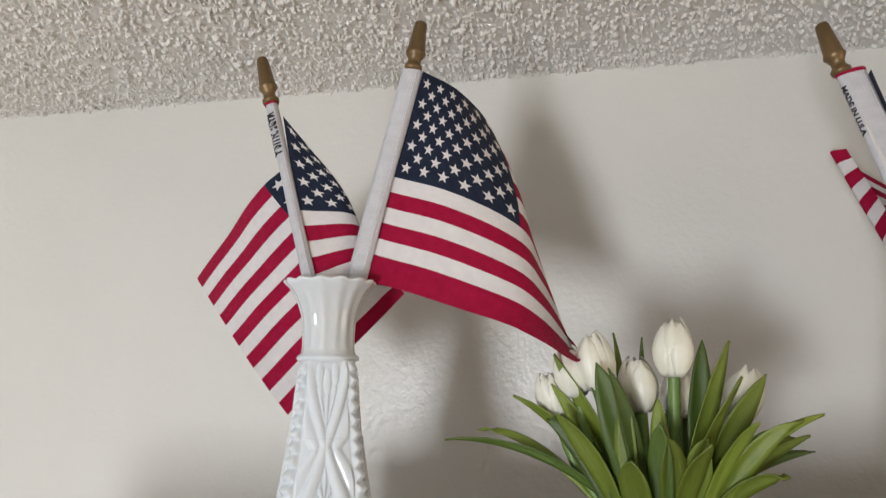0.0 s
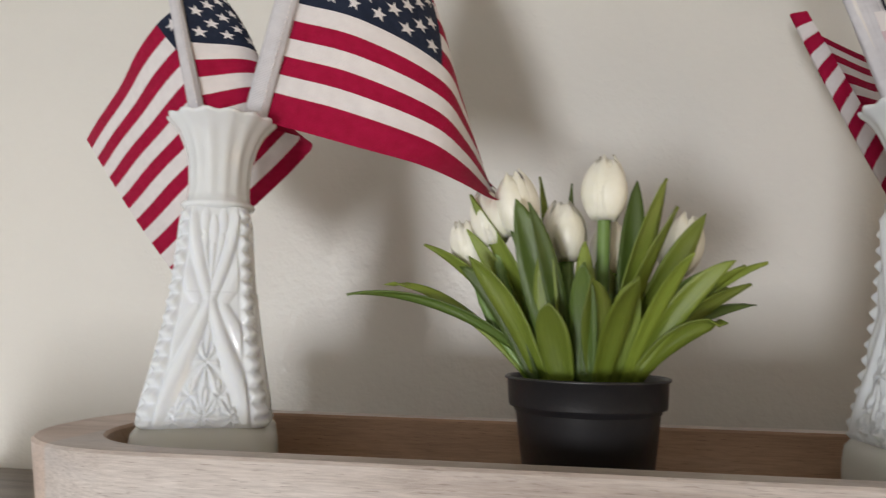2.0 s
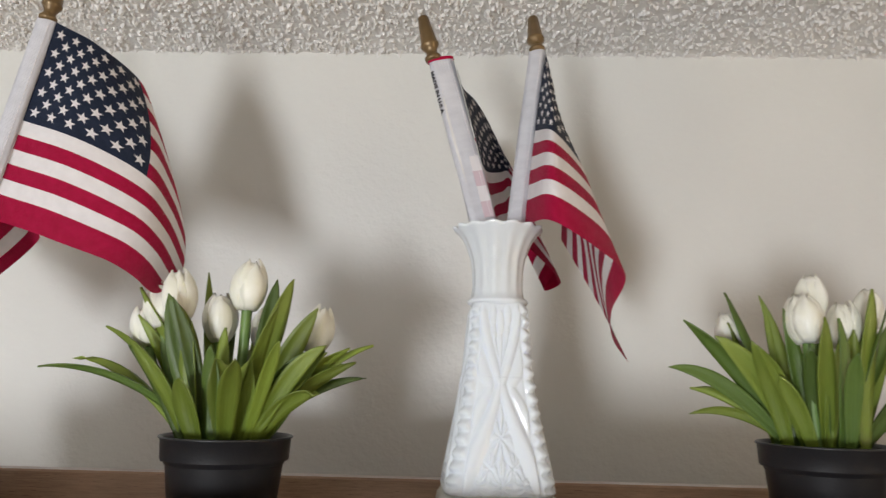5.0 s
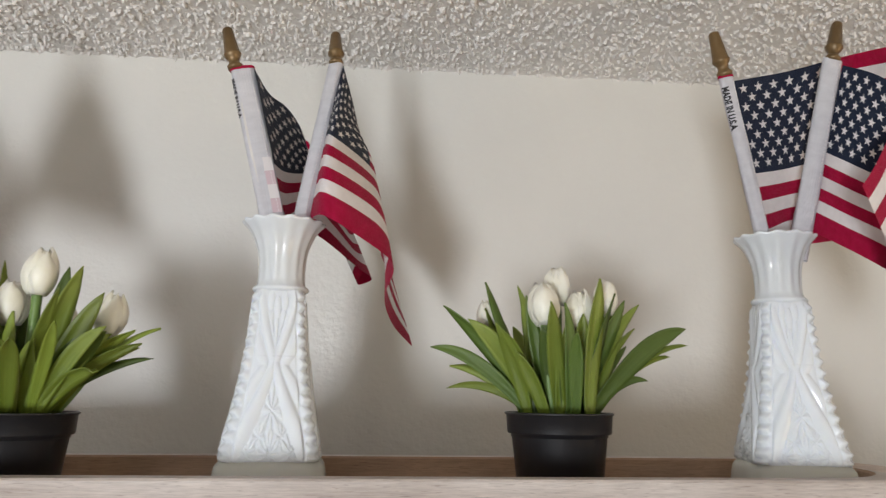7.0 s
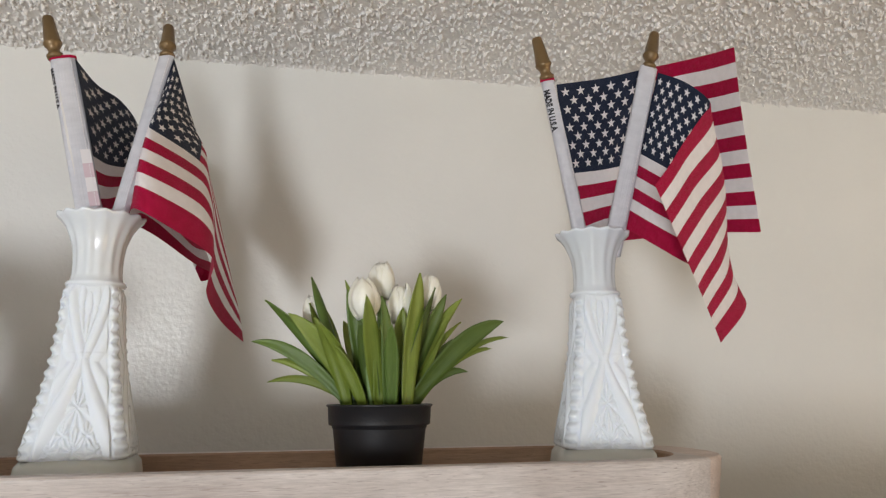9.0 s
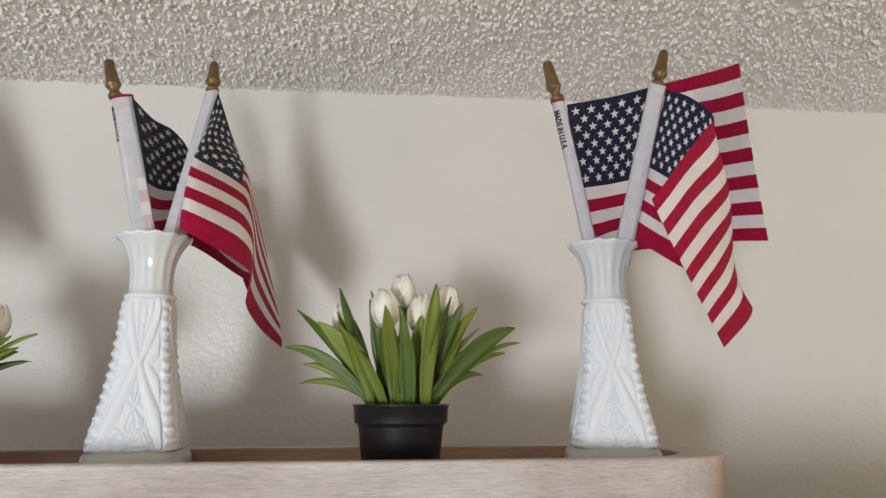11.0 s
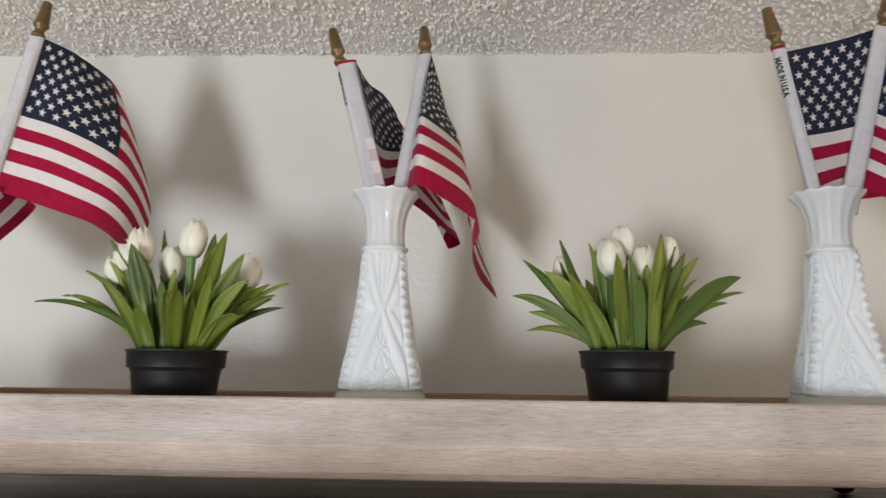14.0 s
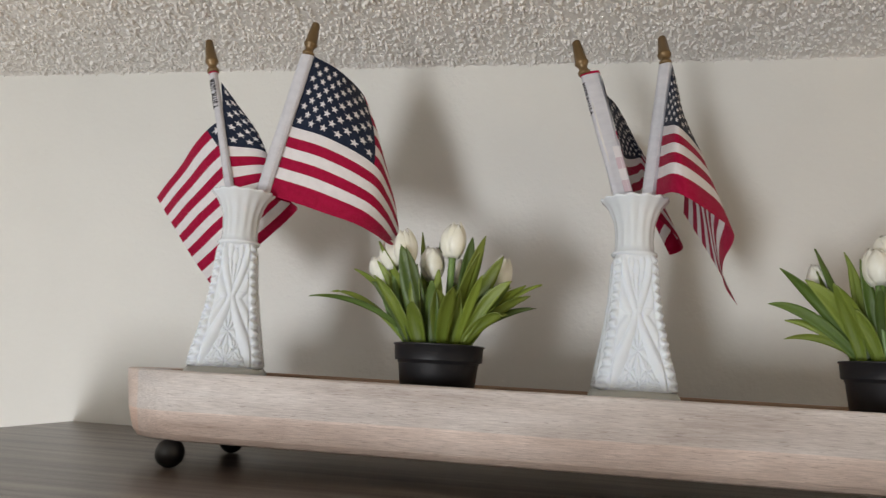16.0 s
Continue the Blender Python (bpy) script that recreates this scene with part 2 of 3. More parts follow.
def grid_faces(nu, nv, wrap=False):
    f = []
    for i in range(nv - 1):
        for j in range(nu if wrap else nu - 1):
            k = (j + 1) % nu
            f.append((i * nu + j, i * nu + k, (i + 1) * nu + k, (i + 1) * nu + j))
    return f


def lathe(profile, n=32):
    vs = [(r * math.cos(2 * math.pi * j / n), r * math.sin(2 * math.pi * j / n), z) for r, z in profile for j in range(n)]
    return vs, grid_faces(n, len(profile), True)


def along(a, b):
    """A pose whose z axis runs from a to b, at a."""
    a, b = Vector(a), Vector(b)
    return Matrix.Translation(a) @ (b - a).to_track_quat("Z", "Y").to_matrix().to_4x4()


# ---- structure ----
T = 0.12
structure("floor", [(WEST - T, EAST + T, SOUTH - T, WALL_Y + T, -0.1, 0.0)], floor_wood, "brown wooden floor boards of the room", "floor")
structure("wall_north", [(WEST - T, EAST + T, WALL_Y, WALL_Y + T, 0.0, CEILING_Z + 0.012)], wall_paint, "cream painted wall with fine roller texture behind the display", "wall")
structure("wall_west", [(WEST - T, WEST, SOUTH - T, WALL_Y, 0.0, CEILING_Z + 0.012)], wall_paint, "cream painted side wall of the room", "wall")


def wall_with_window(name, along_x, a0, a1, c, w, zc, h, at, thick, label):
    """Four boxes round an opening; along_x: the wall runs along x, at y = at."""
    lo, hi, z0, z1, top = c - w / 2, c + w / 2, zc - h / 2, zc + h / 2, CEILING_Z + 0.012
    spans = [(a0, lo, 0.0, top), (hi, a1, 0.0, top), (lo, hi, 0.0, z0), (lo, hi, z1, top)]
    near, far = min(at, at + thick), max(at, at + thick)
    return structure(name, [(s[0], s[1], near, far, s[2], s[3]) if along_x else (near, far, s[0], s[1], s[2], s[3]) for s in spans], wall_paint, label, "wall")


wall_with_window("wall_south", True, WEST - T, EAST + T, WIN_X, WIN_W, WIN_Z, WIN_H, SOUTH, -T, "cream painted wall with a window opening")
# the opening in this wall is added, only to hold the fill lamp
wall_with_window("wall_east", False, SOUTH, WALL_Y, FILL_Y, FILL_W, FILL_Z, FILL_H, EAST, T, "cream painted side wall with an added opening for the fill light")


def window_frame_bars(name, along_x, c, w, zc, h, at):
    ob = tagged(new(name), "unseen white painted window frame in its opening", "window", kind="structure")
    lo, hi, z0, z1, t = c - w / 2, c + w / 2, zc - h / 2, zc + h / 2, 0.03
    for a0, a1, b0, b1 in ((lo, lo + t, z0, z1), (hi - t, hi, z0, z1), (lo + t, hi - t, z0, z0 + t), (lo + t, hi - t, z1 - t, z1)):
        bm = bmesh.new()
        box(bm, *((a0, a1, at - 0.02, at + 0.02, b0, b1) if along_x else (at - 0.02, at + 0.02, a0, a1, b0, b1)))
        part("window_frame", bm, frame_white, ob)


window_frame_bars("window_1", True, WIN_X, WIN_W, WIN_Z, WIN_H, SOUTH - 0.08)
# frame round the added fill opening, out of view
window_frame_bars("window_2", False, FILL_Y, FILL_W, FILL_Z, FILL_H, EAST + 0.08)


def popcorn_ceiling():
    """The sprayed ceiling: a relief of thousands of uneven crumbs near the wall, a plain slab beyond."""
    rng = np.random.default_rng(7)
    x0, x1, y0, y1, step = -0.62, 1.06, 0.24, WALL_Y + 0.003, 0.00085
    nx, ny = int((x1 - x0) / step) + 1, int((y1 - y0) / step) + 1
    hgt = np.zeros((ny, nx), dtype=np.float32)
    cover = (x1 - x0) * (y1 - y0)
    for count, r0, r1, h0, h1 in ((int(cover * 60000), 0.0006, 0.0011, 0.0002, 0.0008), (int(cover * 42000), 0.0008, 0.0016, 0.0008, 0.0024), (int(cover * 4600), 0.0013, 0.0024, 0.0016, 0.0032)):
        cx, cy = rng.uniform(0, nx, count), rng.uniform(0, ny, count)
        rad, top, ang, asp = rng.uniform(r0, r1, count) / step, rng.uniform(h0, h1, count), rng.uniform(0, math.pi, count), rng.uniform(0.42, 1.0, count)
        tilt = rng.uniform(-0.55, 0.55, (count, 2))
        for i in range(count):
            R = int(rad[i] * 1.15) + 1
            a0, a1, b0, b1 = max(0, int(cx[i]) - R), min(nx, int(cx[i]) + R + 1), max(0, int(cy[i]) - R), min(ny, int(cy[i]) + R + 1)
            if a0 >= a1 or b0 >= b1:
                continue
            dx, dy = np.meshgrid((np.arange(a0, a1) - cx[i]) / rad[i], (np.arange(b0, b1) - cy[i]) / rad[i])
            c, s = math.cos(ang[i]), math.sin(ang[i])
            u, w = (c * dx + s * dy), (c * dy - s * dx) / asp[i]
            d = np.abs(u) ** 2.6 + np.abs(w) ** 2.6
            bumpy = top[i] * np.clip(1.25 - d * 1.25, 0, 1) ** 0.38 * (1 + tilt[i, 0] * u + tilt[i, 1] * w)
            patch = hgt[b0:b1, a0:a1]
            np.maximum(patch, bumpy.astype(np.float32), out=patch)
    hgt = hgt * 1.15 + rng.normal(0, 0.00009, hgt.shape).astype(np.float32)
    # ragged border where the spray meets the wall
    edge = np.clip((np.arange(ny) - (ny - 9)) / 9.0, 0, 1)[:, None]
    rag = np.convolve(rng.uniform(0, 1, nx + 6), np.ones(7) / 7, "valid")[None, :nx]
    hgt += (edge * np.clip(rag - 0.30, 0, 1) * 0.010).astype(np.float32)
    for ex in (-0.392, -0.035, 0.429):
        k = int((ex - x0) / step)
        lump = np.exp(-((np.arange(nx) - k) * step / 0.006) ** 2)[None, :] * np.exp(-((np.arange(ny) - ny) * step / 0.005) ** 2)[:, None]
        hgt += (0.0038 * lump * (1 + 0.25 * rng.normal(0, 1, hgt.shape))).astype(np.float32)
    xs, ys = x0 + np.arange(nx) * step, y0 + np.arange(ny) * step
    X, Y = np.meshgrid(xs, ys)
    co = np.stack([X + rng.normal(0, 0.00012, X.shape), Y, CEILING_Z + 0.001 - hgt], -1).reshape(-1, 3).astype(np.float32)
    i, j = np.meshgrid(np.arange(ny - 1), np.arange(nx - 1), indexing="ij")
    q = np.stack([i * nx + j, (i + 1) * nx + j, (i + 1) * nx + j + 1, i * nx + j + 1], -1).reshape(-1, 4)
    slab = [(WEST - T, SOUTH - T), (EAST + T, SOUTH - T), (EAST + T, WALL_Y + T), (WEST - T, WALL_Y + T)]
    sv = [(x, y, z) for z in (CEILING_Z + 0.004, CEILING_Z + 0.12) for x, y in slab]
    base = len(co)
    sf = np.array([(0, 3, 2, 1), (4, 5, 6, 7), (0, 1, 5, 4), (1, 2, 6, 5), (2, 3, 7, 6), (3, 0, 4, 7)]) + base
    co, q = np.concatenate([co, np.array(sv, dtype=np.float32)]), np.concatenate([q, sf])
    me = bpy.data.meshes.new("ceiling")
    me.vertices.add(len(co))
    me.vertices.foreach_set("co", co.ravel())
    me.loops.add(q.size)
    me.loops.foreach_set("vertex_index", q.ravel().astype(np.int32))
    me.polygons.add(len(q))
    me.polygons.foreach_set("loop_start", np.arange(0, q.size, 4, dtype=np.int32))
    me.polygons.foreach_set("use_smooth", np.array([False] * len(q)))
    me.update(calc_edges=True)
    me.materials.append(ceiling_paint)
    return tagged(new("ceiling", me), "off-white sprayed popcorn ceiling with coarse crumbs", "ceiling", kind="structure")


popcorn_ceiling()


# ---- cabinet under the display ----
def cabinet():
    ob = thing("cabinet", "tall dark brown wood-grain cabinet with a bare flat top", "cabinet", at=(0, 0, 0))
    bm = bmesh.new()
    box(bm, -0.394, 1.32, 0.175, WALL_Y - 0.001, SHELF_Z - 0.025, SHELF_Z, 0.002)
    part("top", bm, shelf_wood, ob, "dark brown wood-grain top board")
    bm = bmesh.new()
    box(bm, -0.384, 1.31, 0.20, WALL_Y - 0.002, 0.0, SHELF_Z - 0.025)
    part("body", bm, shelf_wood, ob)


cabinet()


# ---- tray ----
TRAY_Y, TRAY_X0, TRAY_X1, TRAY_TOP, TRAY_LOW, TRAY_FLOOR = 0.385, -0.187, 0.5745, 2.0625, 2.0138, 2.030


def stadium(x0, x1, half, n=22):
    pts = []
    for cx, a0 in ((x1 - half * 1.05, -90), (x0 + half * 1.05, 90)):
        for k in range(n + 1):
            a = radians(a0 + 180 * k / n)
            e = 0.86
            pts.append((cx + half * 1.05 * math.copysign(abs(math.cos(a)) ** e, math.cos(a)), half * math.copysign(abs(math.sin(a)) ** e, math.sin(a))))
    return pts


def tray():
    ob = thing("serving_tray", "long whitewashed wooden tray with rounded ends on black ball feet", "tray", at=(0, TRAY_Y, 0))
    ob.rotation_euler = (0, 0, radians(0.5))
    rings = []
    for inset, z in ((0.016, TRAY_LOW), (0.0115, TRAY_LOW + 0.0012), (0.0085, TRAY_LOW + 0.005), (0.004, TRAY_LOW + 0.02), (0.0006, TRAY_TOP - 0.003), (0.0004, TRAY_TOP - 0.0012), (0.0016, TRAY_TOP)):
        rings.append([(x, y, z) for x, y in stadium(TRAY_X0 + inset, TRAY_X1 - inset, 0.070 - inset * 0.8)])
    n, k = len(rings[0]), len(rings)
    faces = grid_faces(n, k, True) + [tuple(range(n - 1, -1, -1))]
    outer = [v for r in rings for v in r]
    inner_rings = []
    for inset, z in ((0.0, TRAY_TOP), (0.0014, TRAY_TOP - 0.0012), (0.004, TRAY_TOP - 0.012), (0.007, TRAY_FLOOR + 0.004), (0.011, TRAY_FLOOR)):
        inner_rings.append([(x, y, z) for x, y in stadium(TRAY_X0 + 0.030 + inset, TRAY_X1 - 0.030 - inset, 0.0575 - inset)])
    m = len(inner_rings)
    vs = outer + [v for r in inner_rings for v in r]
    b = len(outer)
    top = [((k - 1) * n + j, (k - 1) * n + (j + 1) % n, b + (j + 1) % n, b + j) for j in range(n)]
    inside = [tuple(b + i for i in f) for f in grid_faces(n, m, True)] + [tuple(b + (m - 1) * n + j for j in range(n))]
    allf = faces + top + inside
    idx = [0] * len(faces) + [0] * len(top) + [1] * len(inside)
    mesh_ob("body", vs, allf, [tray_wood, tray_inside], idx, None, False, ob)
    for x, y in ((-0.128, -0.054), (-0.130, 0.047), (0.522, -0.054), (0.524, 0.047)):
        r = 0.0102
        vs, fs = lathe([(r * math.sin(math.pi * (0.002 + 0.996 * i / 16)), SHELF_Z + r - r * math.cos(math.pi * (0.002 + 0.996 * i / 16))) for i in range(17)], 28)
        f = mesh_ob("ball_foot", vs, fs, [black_paint], parent=ob, label="glossy black ball foot")
        f.location = (x, y, 0)


tray()


# ---- milk glass vases ----
def vase_relief(s, h):
    """Pressed pattern on one face: s across -1..1, h up 0..1. A double saltire of crisp ridges, a star and fans of
    small cut facets below it, short rays and beads above."""
    def ridge(x0, h0, x1, h1, w0, w1):
        dx, dh = x1 - x0, (h1 - h0) * 2.2
        px, ph = abs(s) - x0, (h - h0) * 2.2
        t = max(0.0, min(1.0, (px * dx + ph * dh) / (dx * dx + dh * dh)))
        d = math.hypot(px - t * dx, ph - t * dh) / (w0 + (w1 - w0) * t)
        return (1 - d * d) ** 1.2 if d < 1 else 0.0
    def bead(x0, h0, rad):
        d = math.hypot(abs(s) - x0, (h - h0) * 2.2) / rad
        return math.sqrt(1 - d * d) if d < 1 else 0.0
    q = abs(s)
    arms = max(ridge(0.04, 0.55, 0.90, 0.03, 0.15, 0.25), ridge(0.04, 0.57, 0.74, 0.93, 0.14, 0.20))
    side = max(ridge(0.30, 0.56, 0.84, 0.70, 0.13, 0.17), ridge(0.32, 0.53, 0.86, 0.36, 0.13, 0.17))
    out = 0.0024 * max(arms, 0.7 * side) * (1.0 if h < 0.6 else 0.8)
    if arms < 0.05:
        small = max(bead(0.0, 0.50, 0.12), bead(0.0, 0.62, 0.11), bead(0.0, 0.885, 0.16), bead(0.30, 0.93, 0.15), bead(0.26, 0.83, 0.12))
        small = max(small, ridge(0.0, 0.64, 0.0, 0.80, 0.07, 0.10), ridge(0.05, 0.65, 0.24, 0.80, 0.06, 0.09))
        out += 0.0011 * small
        for cx, ch, rad, rays, amp in ((0.0, 0.285, 0.42, 8, 0.0020), (0.0, 0.045, 0.30, 14, 0.0019), (0.52, 0.045, 0.27, 12, 0.0019), (0.27, 0.135, 0.17, 8, 0.0016)):
            px, ph = q - cx if cx else s, (h - ch) * 2.2
            r = math.hypot(px, ph)
            if r < rad:
                out += amp * abs(math.cos(rays / 2 * math.atan2(ph, px) + 0.2)) ** 1.6 * (1 - r / rad) ** 0.35 * min(1, r / 0.04)
    return out


def vase_mesh():
    H_BODY0, H_RING = 0.0362, 0.1322
    body, nA, nH = [], 320, 190
    for i in range(nH + 1):
        h = i / nH
        z = H_BODY0 + (H_RING - H_BODY0) * h
        half = 0.0141 + 0.0026 * (1 - h) + 0.0108 * (1 - h) ** 1.9
        bead = 0.5 + 0.5 * math.cos(2 * math.pi * 14.5 * h)
        for j in range(nA):
            a = 2 * math.pi * j / nA
            c, s = math.cos(a), math.sin(a)
            # a square with broad chamfered corners, each a band of stacked ribs
            flat, cut = max(abs(c), abs(s)), (abs(c) + abs(s)) / (2 - 0.19 - 0.09 * h)
            r = half / (flat ** 16 + cut ** 16) ** (1 / 16)
            x, y = r * c, r * s
            off = math.pi / 4 - abs((a + math.pi / 4) % (math.pi / 2) - math.pi / 4)
            band = max(0.0, min(1.0, (0.145 - off) / 0.05))
            groove = math.exp(-((off - 0.155) / 0.022) ** 2)
            side = y if abs(x) > abs(y) else x
            d = vase_relief(max(-1, min(1, 1.14 * side / half)), h) * (1 - band) * (1 - groove) + band * (0.0005 + 0.0025 * bead ** 0.8) - 0.0002 * groove
            fade = min(1, (1 - h) / 0.05) * min(1, h / 0.02)
            k = 1 + d * fade / max(r, 1e-6)
            body.append((x * k, y * k, z))
    neck, nN = [], 168
    prof = [(0.0130, H_RING - 0.0016, 0), (0.0160, H_RING, 0), (0.0166, H_RING + 0.0012, 0), (0.0160, H_RING + 0.0024, 0), (0.0144, H_RING + 0.0036, 0.2), (0.0140, H_RING + 0.007, 0.7),
            (0.0140, H_RING + 0.012, 1), (0.0143, H_RING + 0.018, 1), (0.0151, H_RING + 0.024, 1), (0.0172, H_RING + 0.030, 1), (0.0193, H_RING + 0.0345, 1), (0.0220, H_RING + 0.038, 1),
            (0.0246, H_RING + 0.0402, 1.2), (0.0254, H_RING + 0.0412, 1.3), (0.0252, H_RING + 0.0422, 1.3), (0.0240, H_RING + 0.0424, 1.2), (0.0215, H_RING + 0.0405, 0.8), (0.0180, H_RING + 0.035, 0.4),
            (0.0150, H_RING + 0.028, 0.1), (0.0130, H_RING + 0.018, 0), (0.0120, H_RING - 0.01, 0), (0.0005, H_RING - 0.012, 0)]
    for r, z, f in prof:
        for j in range(nN):
            a = 2 * math.pi * j / nN
            lobe = 0.5 + 0.5 * math.cos(14 * a)
            rim = max(0.0, (z - H_RING - 0.033) / 0.009)
            rr = r * (1 - f * 0.038 * (1 - lobe) - f * 0.014)
            neck.append((rr * math.cos(a), rr * math.sin(a), z + rim * 0.0009 * (lobe - 0.5)))
    foot, nF = [], 96
    for half, z in ((0.026, 0.0), (0.0304, 0.0008), (0.0318, 0.003), (0.0316, 0.020), (0.0312, 0.027), (0.0302, 0.0330), (0.0275, 0.0366), (0.023, 0.0374)):
        for j in range(nF):
            a = 2 * math.pi * j / nF
            c, s = math.cos(a), math.sin(a)
            r = half / (abs(c) ** 4.5 + abs(s) ** 4.5) ** (1 / 4.5)
            foot.append((r * c, r * s, z))
    return (body, grid_faces(nA, nH + 1, True)), (neck, grid_faces(nN, len(prof), True)), (foot, grid_faces(nF, 8, True) + [tuple(range(nF - 1, -1, -1))])


def vase():
    ob = thing("bud_vase", "white milk glass bud vase with pressed star pattern and scalloped rim", "vase", "vases on the tray")
    b, n, f = vase_mesh()
    mesh_ob("body", *b, [milk_glass], parent=ob, label="tapered square body with beaded corners")
    mesh_ob("neck", *n, [milk_glass], parent=ob, label="fluted neck with scalloped flaring rim")
    mesh_ob("foot", *f, [milk_foot], parent=ob, label="plain thick square foot")
    return ob


VASES = ((-0.115, 0.377, 22), (0.1915, 0.385, 4), (0.5010, 0.382, -11))
first = vase()
first.matrix_basis = pose(VASES[0][0], VASES[0][1], TRAY_FLOOR, 0, 0, VASES[0][2])
for x, y, turn in VASES[1:]:
    copy_thing(first, pose(x, y, TRAY_FLOOR, 0, 0, turn))


# ---- small stick flags ----
def spline(stations, u):
    """Smooth curve through (u, point) stations, with slopes by central differences."""
    us = [s[0] for s in stations]
    k = max(i for i in range(len(us) - 1) if us[i] <= u + 1e-9)
    def slope(i):
        a, b = max(0, i - 1), min(len(us) - 1, i + 1)
        return (stations[b][1] - stations[a][1]) / (us[b] - us[a])
    w = us[k + 1] - us[k]
    t = (u - us[k]) / w
    p0, p1, m0, m1 = stations[k][1], stations[k + 1][1], slope(k) * w, slope(k + 1) * w
    return p0 * (2 * t ** 3 - 3 * t ** 2 + 1) + m0 * (t ** 3 - 2 * t ** 2 + t) + p1 * (3 * t ** 2 - 2 * t ** 3) + m1 * (t ** 3 - t ** 2)


V_MID = 7 / 13


def drape(rows):
    """The cloth's surface: rows of (u along the fly, top, canton-bottom and lower-edge points of the folds)."""
    lines = [[(r[0], Vector(r[i])) for r in rows] for i in (1, 2, 3)]

    def at(u, v):
        a, b, c = (spline(l, u) for l in lines)
        m = V_MID
        wa, wb, wc = (v - m) * (v - 1) / m, v * (v - 1) / (m * (m - 1)), v * (v - m) / (1 - m)
        p = a * wa + b * wb + c * wc
        return p + Vector((0, 0.0007, 0.0003)) * math.sin(19 * u + 5 * v) * min(1, u * 5)
    return at


STAR = [(math.cos(radians(90 + 36 * i)) * (1 if i % 2 == 0 else 0.40), math.sin(radians(90 + 36 * i)) * (1 if i % 2 == 0 else 0.40)) for i in range(10)]
HOIST, FLY, CANTON = 0.117, 0.175, 0.40


def stick_flag(label, pole_top, pole_low, tip, rows, sleeve_w, sleeve_t, face, lettering=0.0, show_through=False, shift=0.0, broad=False):
    """pole_top/pole_low: where the pole leaves the finial and enters the vase; face: the way the sleeve's flat side looks."""
    ob = thing("stick_flag", label, "flag", "small flags in the vases", at=pole_low)
    inv = Matrix.Translation(-Vector(pole_low))
    pt, pl = Vector(pole_top), Vector(pole_low)
    axis = (pt - pl).normalized()
    end = pl - axis * 0.055
    frame_m = inv @ along(end, pt)
    length = (pt - end).length
    vs, fs = lathe([(0.0001, 0), (0.0024, 0.0004), (0.0024, length + 0.003), (0.0001, length + 0.003)], 14)
    mesh_ob("pole", [frame_m @ Vector(v) for v in vs], fs, [dowel], parent=ob)
    # finial: collar, neck and blunt spear
    fl = (Vector(tip) - pt).length
    k = fl / 0.029
    prof = [(0.0002, -0.001), (0.0046, -0.001), (0.0050, 0.0004), (0.0050, 0.0016), (0.0040, 0.0026), (0.0034, 0.0040), (0.0036, 0.0058), (0.0046, 0.0074), (0.0056, 0.0090), (0.0056, 0.0100), (0.0050, 0.0110), (0.0034, 0.0275), (0.0028, 0.0287), (0.0014, 0.0292), (0.0001, 0.0293)]
    vs, fs = lathe([(r, z * k) for r, z in prof], 20)
    fm = inv @ along(pt, tip)
    mesh_ob("finial", [fm @ Vector(v) for v in vs], fs, [gold], parent=ob, label="gold plastic spear finial")
    # sleeve: a flattened tube of hem cloth round the pole
    f = (Vector(face) - axis * Vector(face).dot(axis)).normalized()
    side = axis.cross(f).normalized()
    if side.x < 0:
        side = -side
    vs, n, nl = [], 20, 26
    low_len = 0.02
    for i in range(nl):
        t = i / (nl - 1)
        c = pt.lerp(pl - axis * low_len, t) + side * shift
        for j in range(n):
            a = 2 * math.pi * j / n
            ca, sa = math.cos(a), math.sin(a)
            wob = 0.0003 * math.sin(9 * t + 2 * j) * (0.3 + t)
            vs.append(inv @ (c + side * (math.copysign(abs(ca) ** 0.7, ca) * sleeve_w / 2 + wob) + f * (sa * sleeve_t / 2 + wob)))
    mesh_ob("sleeve", vs, grid_faces(n, nl, True), [sleeve_white], uvs=[(j / n * 0.2, i / nl) for i in range(nl) for j in range(n)], parent=ob, label="white sewn hem round the pole")
    # red edge of the hem at the finial
    vs = []
    for i in range(3):
        c = pt.lerp(pl, 0.004 + 0.010 * i) + side * shift
        for j in range(n):
            a = 2 * math.pi * j / n
            ca, sa = math.cos(a), math.sin(a)
            vs.append(inv @ (c + side * (math.copysign(abs(ca) ** 0.7, ca) * (sleeve_w / 2 + 0.0004)) + f * (sa * (sleeve_t / 2 + 0.0004))))
    if lettering or show_through:
        mesh_ob("hem_edge", vs, grid_faces(n, 3, True), [flag_red], parent=ob, label="red woven edge of the hem")
    # stitches
    bm = bmesh.new()
    for i in range(44):
        t = 0.03 + 0.95 * i / 44
        c = pt.lerp(pl, t) + side * (sleeve_w * 0.30 + shift) + f * (sleeve_t / 2 * 0.93 + 0.0003)
        e = c - axis * 0.0015
        q = [c - side * 0.00018, c + side * 0.00018, e + side * 0.00018, e - side * 0.00018]
        vv = [bm.verts.new(inv @ (w + f * o)) for o in (0.0, 0.0003) for w in q]
        for fc in ((4, 5, 6, 7), (0, 1, 5, 4), (1, 2, 6, 5), (2, 3, 7, 6), (3, 0, 4, 7)):
            bm.faces.new([vv[z] for z in fc])
    part("stitching", bm, flag_white, ob, "line of white stitches")
    # cloth: stripes and canton
    at = drape(rows)
    us = sorted({round(CANTON * i / 26, 5) for i in range(27)} | {round(CANTON + (1 - CANTON) * i / 44, 5) for i in range(45)})
    per = 4
